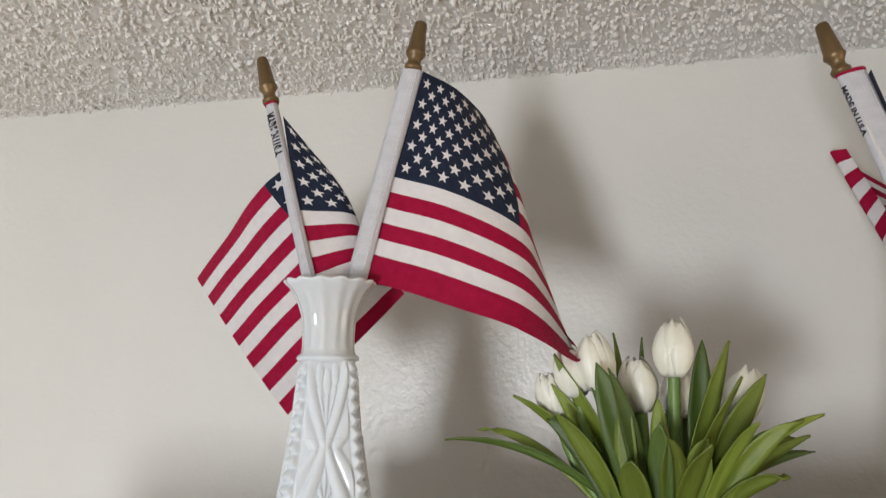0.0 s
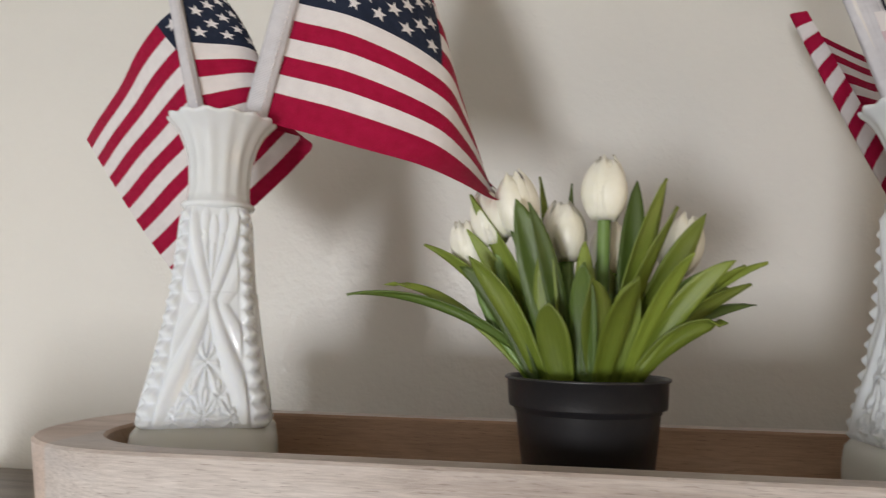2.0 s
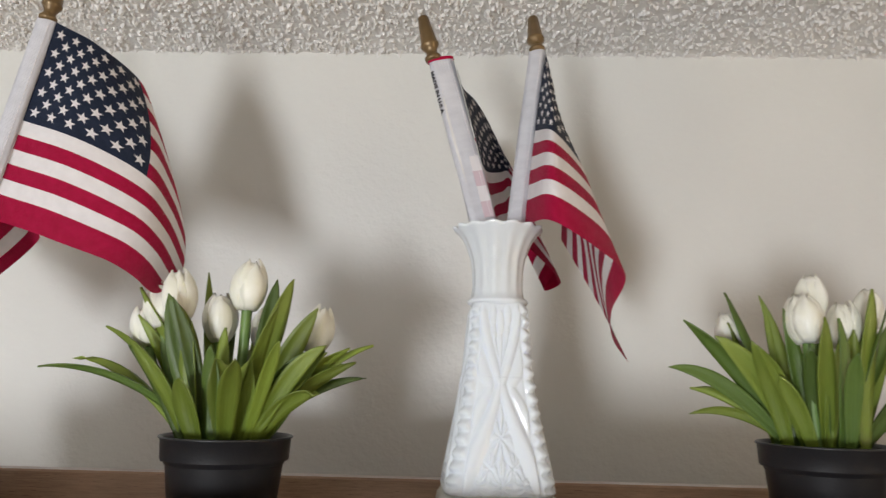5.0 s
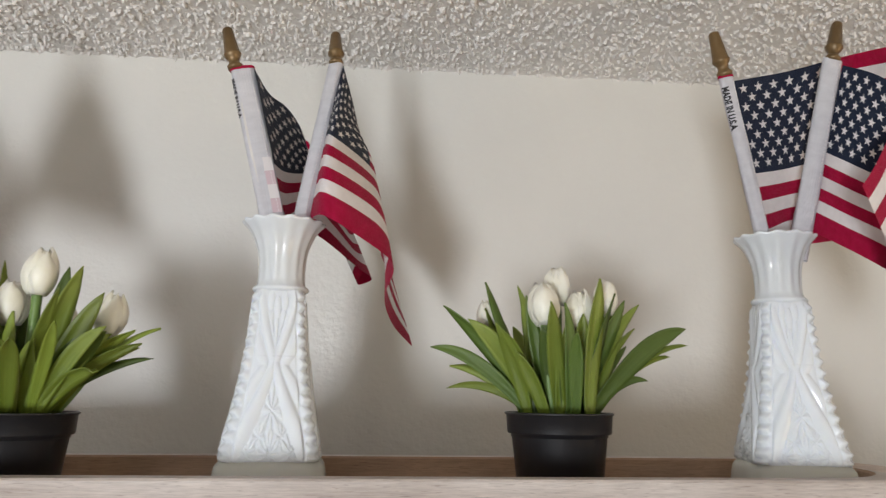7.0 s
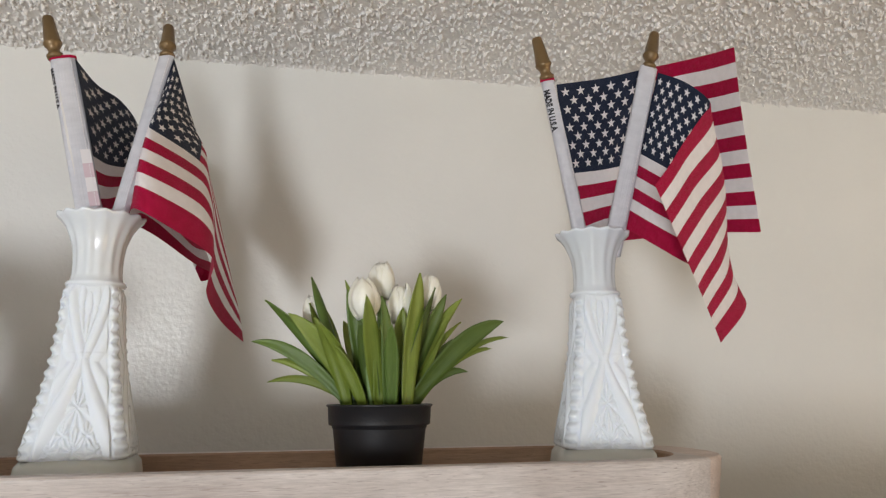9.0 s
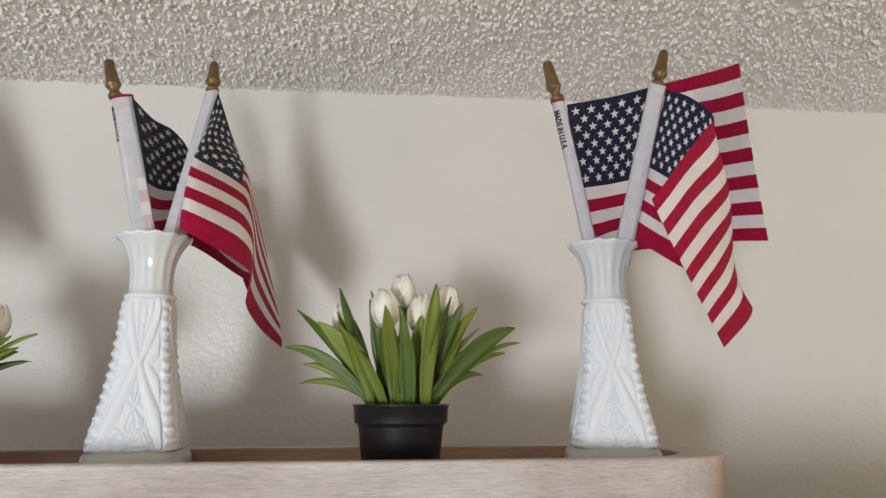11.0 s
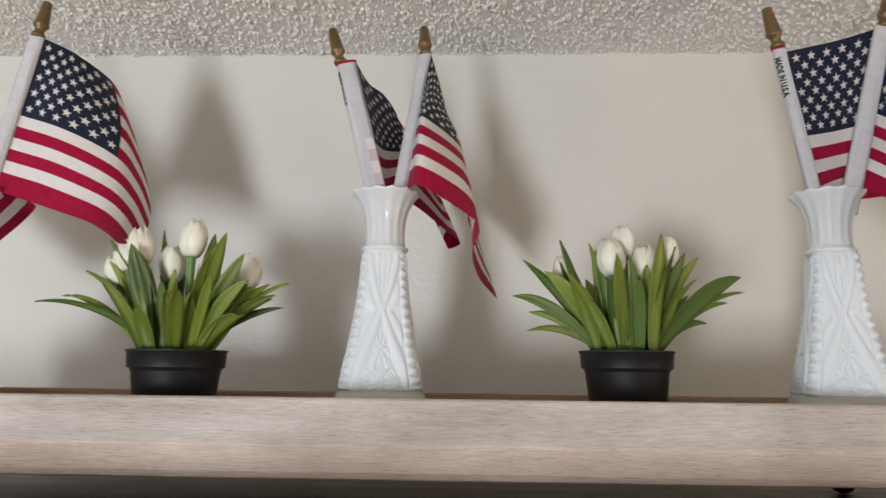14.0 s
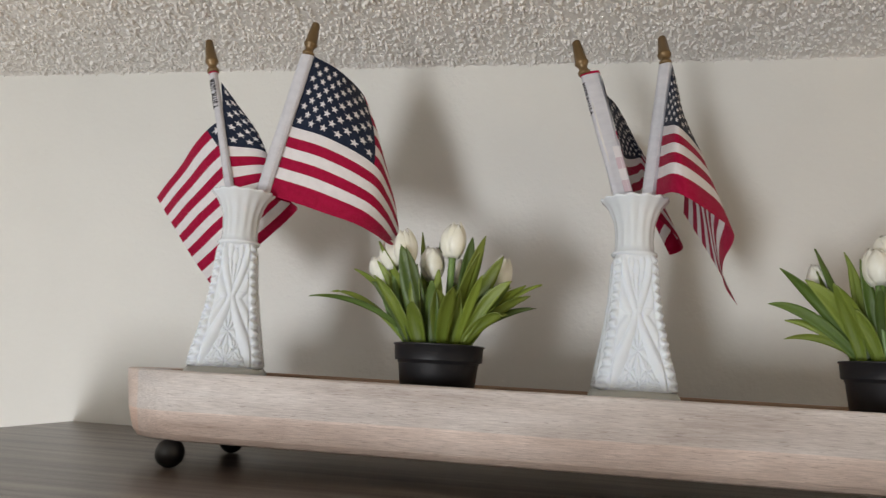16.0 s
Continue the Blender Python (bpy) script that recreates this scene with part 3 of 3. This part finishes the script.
    nv = 13 * per + 1
    nu = len(us)
    vs, uv = [], []
    for i in range(nv):
        for u in us:
            v = i / (nv - 1)
            if broad and v > V_MID:
                # the lowest stripe, with its hem, is broader than the rest
                k = (v - V_MID) / (1 - V_MID)
                k = k * 0.912 if k < 5 / 6 else 0.76 + (k - 5 / 6) * 1.44
                v = V_MID + k * (1 - V_MID)
            vs.append(inv @ at(u, v))
            uv.append((u * 1.5, 1 - v))
    faces, idx = [], []
    for i in range(nv - 1):
        for j in range(nu - 1):
            faces.append((i * nu + j, i * nu + j + 1, (i + 1) * nu + j + 1, (i + 1) * nu + j))
            stripe = i // per
            blue = us[j + 1] <= CANTON + 1e-4 and stripe < 7
            idx.append(2 if blue else (0 if stripe % 2 == 0 else 1))
    cloth_ob = mesh_ob("cloth", vs, faces, [flag_red, flag_white, flag_blue], idx, uv, True, ob, "red and white striped cloth with navy canton")
    # fifty stars on both sides
    r = 0.0305 * HOIST
    for row in range(9):
        for col in range(6 if row % 2 == 0 else 5):
            cu = CANTON * ((2 * col + 1 if row % 2 == 0 else 2 * col + 2) / 12)
            cv = V_MID * (row + 1) / 10
            sv, sf = [], []
            for sgn in (1, -1):
                b = len(sv)
                for x, y in [(0, 0)] + STAR:
                    u, v = max(0.001, cu + x * r / FLY), max(0.001, cv - y * r / HOIST)
                    du, dv = at(min(1, u + 0.004), v) - at(max(0, u - 0.004), v), at(u, v + 0.004) - at(u, max(0, v - 0.004))
                    sv.append(inv @ (at(u, v) + du.cross(dv).normalized() * sgn * 0.00032))
                sf += [(b, b + 1 + i, b + 1 + (i + 1) % 10) for i in range(10)]
            mesh_ob("star", sv, sf, [flag_white], uvs=[(w.x * 8, w.z * 8) for w in sv], parent=cloth_ob)
    if lettering:
        cu = bpy.data.curves.new("lettering", "FONT")
        cu.body, cu.size, cu.align_x, cu.align_y, cu.extrude, cu.offset = "MADE IN U.S.A.", 0.0064, "LEFT", "CENTER", 0.0001, 0.00028
        tmp = new("lettering", cu)
        me = bpy.data.meshes.new_from_object(tmp.evaluated_get(bpy.context.evaluated_depsgraph_get()))
        bpy.data.objects.remove(tmp)
        me.materials.clear()
        me.materials.append(ink)
        wmax = max(v.co.x for v in me.vertices)
        span = 0.029
        for v in me.vertices:
            # wrap the line of letters round the sleeve
            a = v.co.y / (sleeve_w / 2)
            c = pt - axis * (0.0085 + v.co.x / wmax * span) + side * shift
            a = a + lettering
            sn = math.sin(a)
            v.co = inv @ (c + side * (math.copysign(abs(sn) ** 0.7, sn) * (sleeve_w / 2 + 0.0006)) + f * (math.cos(a) * (sleeve_t / 2 + 0.0006 + v.co.z)))
        lt = new("lettering", me)
        lt.parent = ob
        tagged(lt, "small black printed capital letters")
    if show_through:
        # the stripes of the turned-in cloth show faintly through the hem
        for i in range(4):
            bm = bmesh.new()
            t0, t1 = 0.625 + 0.088 * i, 0.713 + 0.088 * i
            c0, c1 = pt.lerp(pl, t0) + side * shift, pt.lerp(pl, t1) + side * shift
            q = [c0 + side * sleeve_w * 0.06, c0 + side * sleeve_w * 0.44, c1 + side * sleeve_w * 0.44, c1 + side * sleeve_w * 0.06]
            vv = []
            for o in (-0.0006, 0.0003):
                for w, k in zip(q, (0.99, 0.72, 0.72, 0.99)):
                    vv.append(bm.verts.new(inv @ (w + f * (sleeve_t / 2 * k + 0.0003 + o))))
            for fc in ((4, 5, 6, 7), (0, 1, 5, 4), (1, 2, 6, 5), (2, 3, 7, 6), (3, 0, 4, 7)):
                bm.faces.new([vv[z] for z in fc])
            part("hem_print", bm, hem_pink if i % 2 else flag_white, ob, "faint pink stripe showing through the hem" if i % 2 else "white stripe of the turned-in cloth")
    return ob


stick_flag("small striped stick flag folded back, in a white vase",
    (-0.160, 0.388, 2.314), (-0.128, 0.377, 2.209), (-0.168, 0.389, 2.343),
    [(0, (-0.152, 0.388, 2.305), (-0.137, 0.381, 2.246), (-0.121, 0.376, 2.188)),
        (0.18, (-0.133, 0.395, 2.279), (-0.107, 0.392, 2.244), (-0.102, 0.392, 2.204)),
        (0.3, (-0.153, 0.412, 2.285), (-0.12, 0.412, 2.234), (-0.084, 0.412, 2.203)),
        (0.4, (-0.176, 0.415, 2.271), (-0.134, 0.42, 2.227), (-0.091, 0.422, 2.197)),
        (0.7, (-0.209, 0.437, 2.247), (-0.17, 0.427, 2.197), (-0.125, 0.42, 2.163)),
        (1, (-0.242, 0.455, 2.219), (-0.195, 0.43, 2.172), (-0.152, 0.412, 2.132))],
    0.0070, 0.0062, (0, -1, 0), lettering=-0.45)
stick_flag("small striped stick flag draping open, in a white vase",
    (-0.069, 0.372, 2.320), (-0.1025, 0.384, 2.207), (-0.065, 0.374, 2.348),
    [(0, (-0.063, 0.371, 2.318), (-0.081, 0.380, 2.262), (-0.097, 0.385, 2.206)),
        (0.2, (-0.047, 0.39, 2.313), (-0.049, 0.381, 2.252), (-0.062, 0.381, 2.195)),
        (0.4, (-0.036, 0.42, 2.305), (-0.014, 0.398, 2.235), (-0.023, 0.371, 2.182)),
        (0.55, (-0.034, 0.44, 2.293), (-0.006, 0.416, 2.22), (0.0, 0.362, 2.171)),
        (0.7, (-0.035, 0.455, 2.273), (0.0, 0.43, 2.198), (0.0165, 0.353, 2.1615)),
        (0.8, (-0.037, 0.462, 2.262), (-0.008, 0.44, 2.202), (0.016, 0.372, 2.168)),
        (1, (-0.045, 0.47, 2.24), (-0.027, 0.45, 2.218), (0.004, 0.4, 2.183))],
    0.0112, 0.0058, (0.1, -1, 0), broad=True)
stick_flag("small striped stick flag with wide white hem, in a vase",
    (0.1525, 0.398, 2.310), (0.1795, 0.387, 2.207), (0.145, 0.399, 2.338),
    [(0, (0.165, 0.394, 2.309), (0.182, 0.39, 2.244), (0.196, 0.385, 2.190)),
        (0.1, (0.1698, 0.430, 2.3066), (0.1847, 0.410, 2.2455), (0.194, 0.393, 2.196)),
        (0.2, (0.1792, 0.455, 2.3064), (0.1891, 0.428, 2.2492), (0.194, 0.405, 2.203)),
        (0.3, (0.1895, 0.466, 2.2929), (0.1950, 0.442, 2.2534), (0.200, 0.418, 2.206)),
        (0.4, (0.2023, 0.440, 2.2542), (0.2016, 0.455, 2.2574), (0.206, 0.430, 2.208)),
        (0.7, (0.2150, 0.490, 2.2620), (0.221, 0.492, 2.235), (0.236, 0.478, 2.192)),
        (0.86, (0.193, 0.521, 2.292), (0.219, 0.524, 2.245), (0.243, 0.525, 2.192)),
        (0.93, (0.179, 0.519, 2.302), (0.207, 0.522, 2.241), (0.232, 0.523, 2.188)),
        (1, (0.188, 0.515, 2.303), (0.213, 0.518, 2.254), (0.238, 0.519, 2.201))],
    0.0150, 0.0054, (0.15, -1, 0), lettering=-1.15, show_through=True, shift=0.0042)
stick_flag("small striped stick flag hanging in narrow folds, in a vase",
    (0.216, 0.415, 2.324), (0.201, 0.386, 2.207), (0.214, 0.424, 2.351),
    [(0, (0.221, 0.412, 2.322), (0.213, 0.397, 2.266), (0.206, 0.386, 2.207)),
        (0.2, (0.228, 0.424, 2.300), (0.2205, 0.3658, 2.2544), (0.2178, 0.3545, 2.2028)),
        (0.42, (0.235, 0.455, 2.277), (0.2435, 0.416, 2.250), (0.2455, 0.363, 2.188)),
        (0.52, (0.237, 0.468, 2.268), (0.2475, 0.427, 2.238), (0.2583, 0.3712, 2.1777)),
        (0.68, (0.240, 0.485, 2.255), (0.251, 0.445, 2.215), (0.2535, 0.386, 2.161)),
        (0.84, (0.242, 0.500, 2.240), (0.257, 0.460, 2.193), (0.2590, 0.412, 2.147)),
        (1, (0.2435, 0.515, 2.2245), (0.263, 0.472, 2.1716), (0.273, 0.436, 2.1345))],
    0.0100, 0.0058, (-0.2, -1, 0), broad=True)
stick_flag("small striped stick flag spread out flat, in a white vase",
    (0.468, 0.368, 2.308), (0.489, 0.376, 2.210), (0.460, 0.364, 2.335),
    [(0, (0.476, 0.372, 2.306), (0.485, 0.374, 2.244), (0.499, 0.378, 2.191)),
        (0.2, (0.516, 0.386, 2.32), (0.516, 0.388, 2.253), (0.516, 0.39, 2.201)),
        (0.4, (0.555, 0.393, 2.334), (0.546, 0.396, 2.262), (0.542, 0.398, 2.206)),
        (0.6, (0.583, 0.404, 2.346), (0.583, 0.408, 2.272), (0.583, 0.41, 2.213)),
        (0.8, (0.592, 0.378, 2.34), (0.597, 0.382, 2.267), (0.602, 0.385, 2.21)),
        (1, (0.595, 0.345, 2.331), (0.605, 0.355, 2.262), (0.614, 0.362, 2.206))],
    0.0092, 0.0060, (0, -1, 0), lettering=-0.75)
stick_flag("small striped stick flag folded forward across itself, in a vase",
    (0.546, 0.374, 2.325), (0.516, 0.375, 2.209), (0.554, 0.377, 2.354),
    [(0, (0.553, 0.374, 2.322), (0.5375, 0.379, 2.263), (0.5215, 0.376, 2.209)),
        (0.2, (0.564, 0.36, 2.31), (0.547, 0.362, 2.248), (0.531, 0.358, 2.195)),
        (0.4, (0.57, 0.339, 2.287), (0.562, 0.346, 2.231), (0.546, 0.35, 2.183)),
        (0.6, (0.556, 0.328, 2.272), (0.584, 0.352, 2.22), (0.577, 0.367, 2.176)),
        (0.8, (0.53, 0.312, 2.243), (0.557, 0.329, 2.191), (0.596, 0.357, 2.157)),
        (1, (0.506, 0.3, 2.216), (0.534, 0.314, 2.167), (0.567, 0.345, 2.13))],
    0.0125, 0.0058, (-0.1, -1, 0), broad=True)


# ---- potted tulips ----
def leaf_mesh(tip, width, bend, base, curl, seed):
    """A strap leaf: midrib from the base, arching out to the tip; widest past the middle, pointed, gently cupped."""
    rng = random.Random(seed)
    b, t = Vector(base), Vector(tip)
    mid = b.lerp(t, 0.5) + Vector((0, 0, bend)) + Vector((rng.uniform(-1, 1), rng.uniform(-1, 1), 0)) * 0.003
    out = Vector((t.x, t.y, 0))
    out = out.normalized() if out.length > 1e-4 else Vector((0, -1, 0))
    n, k = 15, 4
    vs, uv, nors = [], [], []
    for i in range(n):
        s = i / (n - 1)
        p = b * (1 - s) ** 2 + mid * 2 * s * (1 - s) + t * s * s
        d = ((mid - b) * (1 - s) + (t - mid) * s).normalized()
        acr = Vector((-out.y, out.x, 0))
        flat = d.cross(Vector((0, -1, 0)))
        flat = -flat if flat.dot(acr) < 0 else flat
        acr = acr * 0.4 + flat * 0.6
        acr = (acr - d * acr.dot(d)).normalized()
        acr = Matrix.Rotation(curl * (0.3 + s), 3, d) @ acr
        nor = acr.cross(d).normalized()
        w = width * 0.5 * (0.30 + 0.70 * math.sin(math.pi * min(1, s * 0.74 + 0.06)) ** 1.1) * (1 - s ** 5.0) ** 0.75
        w = max(w, 0.00015)
        for j in range(k + 1):
            q = 2 * j / k - 1
            vs.append(p + acr * w * q + nor * (w * 0.38 * q * q + 0.0004 * math.sin(7 * s + 3 * q + seed)))
            uv.append((j / k, s))
            nors.append(nor)
    m = len(vs)
    vs = vs + [v - q * 0.0006 for v, q in zip(vs, nors)]
    fs = grid_faces(k + 1, n)
    fs = fs + [tuple(m + i for i in reversed(f)) for f in fs]
    rim = [j for j in range(k + 1)] + [i * (k + 1) + k for i in range(1, n)] + [(n - 1) * (k + 1) + j for j in range(k - 1, -1, -1)] + [i * (k + 1) for i in range(n - 2, 0, -1)]
    fs += [(rim[i], m + rim[i], m + rim[(i + 1) % len(rim)], rim[(i + 1) % len(rim)]) for i in range(len(rim))]
    return vs, fs, uv + uv


def petal_mesh(height, radius, ang, spread):
    vs, n, k = [], 11, 6
    for i in range(n):
        s = i / (n - 1)
        r = radius * 1.08 * (math.sin(math.pi * (0.10 + s * 0.835)) ** 0.60) * (1.0 + spread * s * s)
        half = 1.02 * (1 - s ** 5.0) ** 0.6 * (0.45 + 0.55 * math.sin(math.pi * min(1, 0.15 + s * 0.7))) + 0.02
        for j in range(k + 1):
            q = 2 * j / k - 1
            a = ang + q * half
            rr = r * (1 - 0.10 * q * q) + 0.0004 * math.cos(5 * q)
            vs.append((rr * math.cos(a), rr * math.sin(a), height * (s - 0.04 * q * q * s)))
    m = len(vs)
    vs = vs + [(x * 0.93, y * 0.93, z + 0.0002) for x, y, z in vs]
    fs = grid_faces(k + 1, n)
    fs = fs + [tuple(m + i for i in reversed(f)) for f in fs]
    rim = [j for j in range(k + 1)] + [i * (k + 1) + k for i in range(1, n)] + [(n - 1) * (k + 1) + j for j in range(k - 1, -1, -1)] + [i * (k + 1) for i in range(n - 2, 0, -1)]
    fs += [(rim[i], m + rim[i], m + rim[(i + 1) % len(rim)], rim[(i + 1) % len(rim)]) for i in range(len(rim))]
    return vs, fs


def tulip_plant(label, at, girth, tall, flowers, leaves, fill, seed):
    ob = thing("potted_tulips", label, "potted plant", "plants on the tray", at=at)
    rng = random.Random(seed)
    z = tall
    prof = [(0.0002, 0.0), (0.0228, 0.0), (0.0240, 0.0012), (0.0296, z - 0.0130), (0.0300, z - 0.0123), (0.0319, z - 0.0121), (0.0323, z - 0.0113), (0.0329, z - 0.0016), (0.0338, z - 0.0012), (0.0340, z - 0.0004),
            (0.0334, z), (0.0322, z - 0.0002), (0.0316, z - 0.002), (0.0300, z - 0.014), (0.0002, z - 0.015)]
    vs, fs = lathe([(r * girth, h) for r, h in prof], 64)
    mesh_ob("pot", vs, fs, [pot_plastic], parent=ob, label="black plastic nursery pot with a stepped rim")
    vs = [(0, 0, z - 0.008)] + [(r * math.cos(a * math.pi / 20), r * math.sin(a * math.pi / 20), z - 0.009 + rng.uniform(-0.002, 0.002)) for r in (0.012, 0.022, 0.0306 * girth) for a in range(40)]
    fs = [(0, 1 + a, 1 + (a + 1) % 40) for a in range(40)] + [tuple(1 + i for i in f) for f in grid_faces(40, 3, True)]
    mesh_ob("soil", vs, fs, [soil], parent=ob)
    for fx, fy, fz, hh, rr in flowers:
        b = Vector((fx * 0.35, fy * 0.4, z - 0.008))
        t = Vector((fx, fy, z + fz - hh * 0.5))
        vs, n, k = [], 8, 9
        for i in range(n):
            s = i / (n - 1)
            c = b.lerp(t, s) + Vector((fx * 0.12, 0, 0.0)) * math.sin(math.pi * s)
            for j in range(k):
                a = 2 * math.pi * j / k
                vs.append((c.x + 0.0028 * math.cos(a), c.y + 0.0028 * math.sin(a), c.z))
        mesh_ob("stem", vs, grid_faces(k, n, True), [stem_green], parent=ob)
        a0 = rng.uniform(0, 6.28)
        lean = Matrix.Translation(t) @ Euler((fy * 5, fx * 6, 0)).to_matrix().to_4x4()
        bud, bf = lathe([(0.0004, 0), (rr * 0.5, hh * 0.06), (rr * 0.86, hh * 0.3), (rr * 0.86, hh * 0.6), (rr * 0.62, hh * 0.84), (rr * 0.34, hh * 0.93), (0.0004, hh * 0.95)], 18)
        fl = mesh_ob("tulip_flower", [lean @ Vector(v) for v in bud], bf, [petal_white], parent=ob, label="closed ivory white tulip bloom")
        for i in range(6):
            pv, pf = petal_mesh(hh * rng.uniform(0.90, 1.05), rr * (1.05 if i % 2 else 0.95), a0 + i * math.pi / 3, rng.uniform(-0.10, 0.06))
            mesh_ob("petal", [lean @ Vector(v) for v in pv], pf, [petal_white], parent=fl)
    specs = list(leaves)
    for i in range(fill):
        a = rng.uniform(0, 2 * math.pi)
        reach = rng.uniform(0.022, 0.068)
        up = rng.uniform(0.034, 0.074) * (1.05 - reach * 6)
        specs.append((reach * math.cos(a), reach * math.sin(a) * 0.8, max(0.012, up + 0.012), rng.uniform(0.0045, 0.0078)))
    for i, (tx, ty, tz, w) in enumerate(specs):
        a = math.atan2(ty, tx) + rng.uniform(-0.4, 0.4)
        r0 = rng.uniform(0.006, 0.020)
        base = (r0 * math.cos(a), r0 * math.sin(a), z - 0.009)
        reach = math.hypot(tx, ty)
        bend = 0.010 + 0.22 * max(0, reach - tz * 0.6) + rng.uniform(-0.002, 0.004)
        vs, fs, uv = leaf_mesh((tx, ty, z + tz), w * 1.5, bend, base, rng.choice((-1, 1)) * rng.uniform(0.1, 0.6), seed * 100 + i)
        mesh_ob("leaf", vs, fs, [leaf_green if i % 3 else leaf_deep], uvs=uv, parent=ob)


P1_LEAVES = [(-0.103, 0.000, 0.032, 0.0043), (-0.088, 0.006, 0.037, 0.0043), (-0.069, 0.000, 0.054, 0.0053), (-0.052, -0.008, 0.044, 0.0060), (-0.048, -0.010, 0.074, 0.0070), (-0.047, -0.020, 0.047, 0.0077),
             (-0.028, -0.022, 0.070, 0.0105), (-0.025, -0.014, 0.065, 0.0067), (-0.015, -0.034, 0.028, 0.0095), (-0.002, -0.030, 0.044, 0.0075), (0.001, -0.030, 0.038, 0.0100), (0.018, -0.026, 0.038, 0.0083),
             (0.021, 0.000, 0.081, 0.0080), (0.032, -0.008, 0.080, 0.0090), (0.046, -0.012, 0.065, 0.0085), (0.052, -0.020, 0.043, 0.0115), (0.062, -0.004, 0.045, 0.0067), (0.065, 0.000, 0.038, 0.0060),
             (0.069, 0.010, 0.030, 0.0050), (0.051, -0.022, 0.022, 0.0070), (-0.020, 0.010, 0.085, 0.0047), (-0.006, 0.016, 0.083, 0.0040), (-0.001, -0.012, 0.054, 0.0063), (0.073, 0.006, 0.047, 0.0060)]
P2_LEAVES = [(-0.070, -0.005, 0.061, 0.0073), (-0.056, -0.012, 0.053, 0.0080), (-0.041, -0.020, 0.050, 0.0070), (-0.077, 0.000, 0.037, 0.0057), (-0.065, 0.004, 0.026, 0.0050), (-0.067, 0.000, 0.013, 0.0037),
             (-0.043, 0.010, 0.078, 0.0077), (-0.044, 0.004, 0.061, 0.0063), (-0.021, 0.018, 0.078, 0.0047), (-0.015, -0.026, 0.048, 0.0075), (0.000, -0.026, 0.052, 0.0066), (0.022, -0.018, 0.078, 0.0092),
             (0.041, -0.004, 0.067, 0.0073), (0.053, 0.006, 0.066, 0.0057), (0.048, 0.012, 0.057, 0.0057), (0.076, -0.010, 0.050, 0.0087), (0.083, 0.004, 0.041, 0.0050), (0.073, 0.008, 0.034, 0.0050),
             (0.055, 0.000, 0.019, 0.0043), (-0.029, -0.022, 0.033, 0.0063), (0.037, 0.010, 0.061, 0.0063), (-0.007, -0.006, 0.043, 0.0073), (-0.032, 0.000, 0.044, 0.0063)]
P1_FLOWERS = [(0.007, -0.004, 0.077, 0.027, 0.0088), (-0.027, -0.006, 0.071, 0.027, 0.0086), (-0.037, -0.002, 0.066, 0.024, 0.0078), (-0.008, 0.002, 0.060, 0.026, 0.0086), (-0.047, 0.006, 0.055, 0.022, 0.0070), (0.038, 0.018, 0.056, 0.026, 0.0086), (0.010, 0.022, 0.056, 0.024, 0.008)]
P2_FLOWERS = [(-0.011, -0.016, 0.0625, 0.0255, 0.0092), (0.001, 0.004, 0.076, 0.0245, 0.0078), (0.0105, -0.008, 0.060, 0.0245, 0.0076), (0.030, 0.008, 0.070, 0.024, 0.0074), (-0.038, 0.014, 0.057, 0.022, 0.0068)]
tulip_plant("artificial ivory tulips with many green leaves in a black pot", (0.053, 0.371, TRAY_FLOOR), 0.985, 0.0612, P1_FLOWERS, P1_LEAVES, 18, 11)
tulip_plant("artificial white tulips with spreading strap leaves in a black pot", (0.3585, 0.380, TRAY_FLOOR), 0.945, 0.0640, P2_FLOWERS, P2_LEAVES, 14, 23)
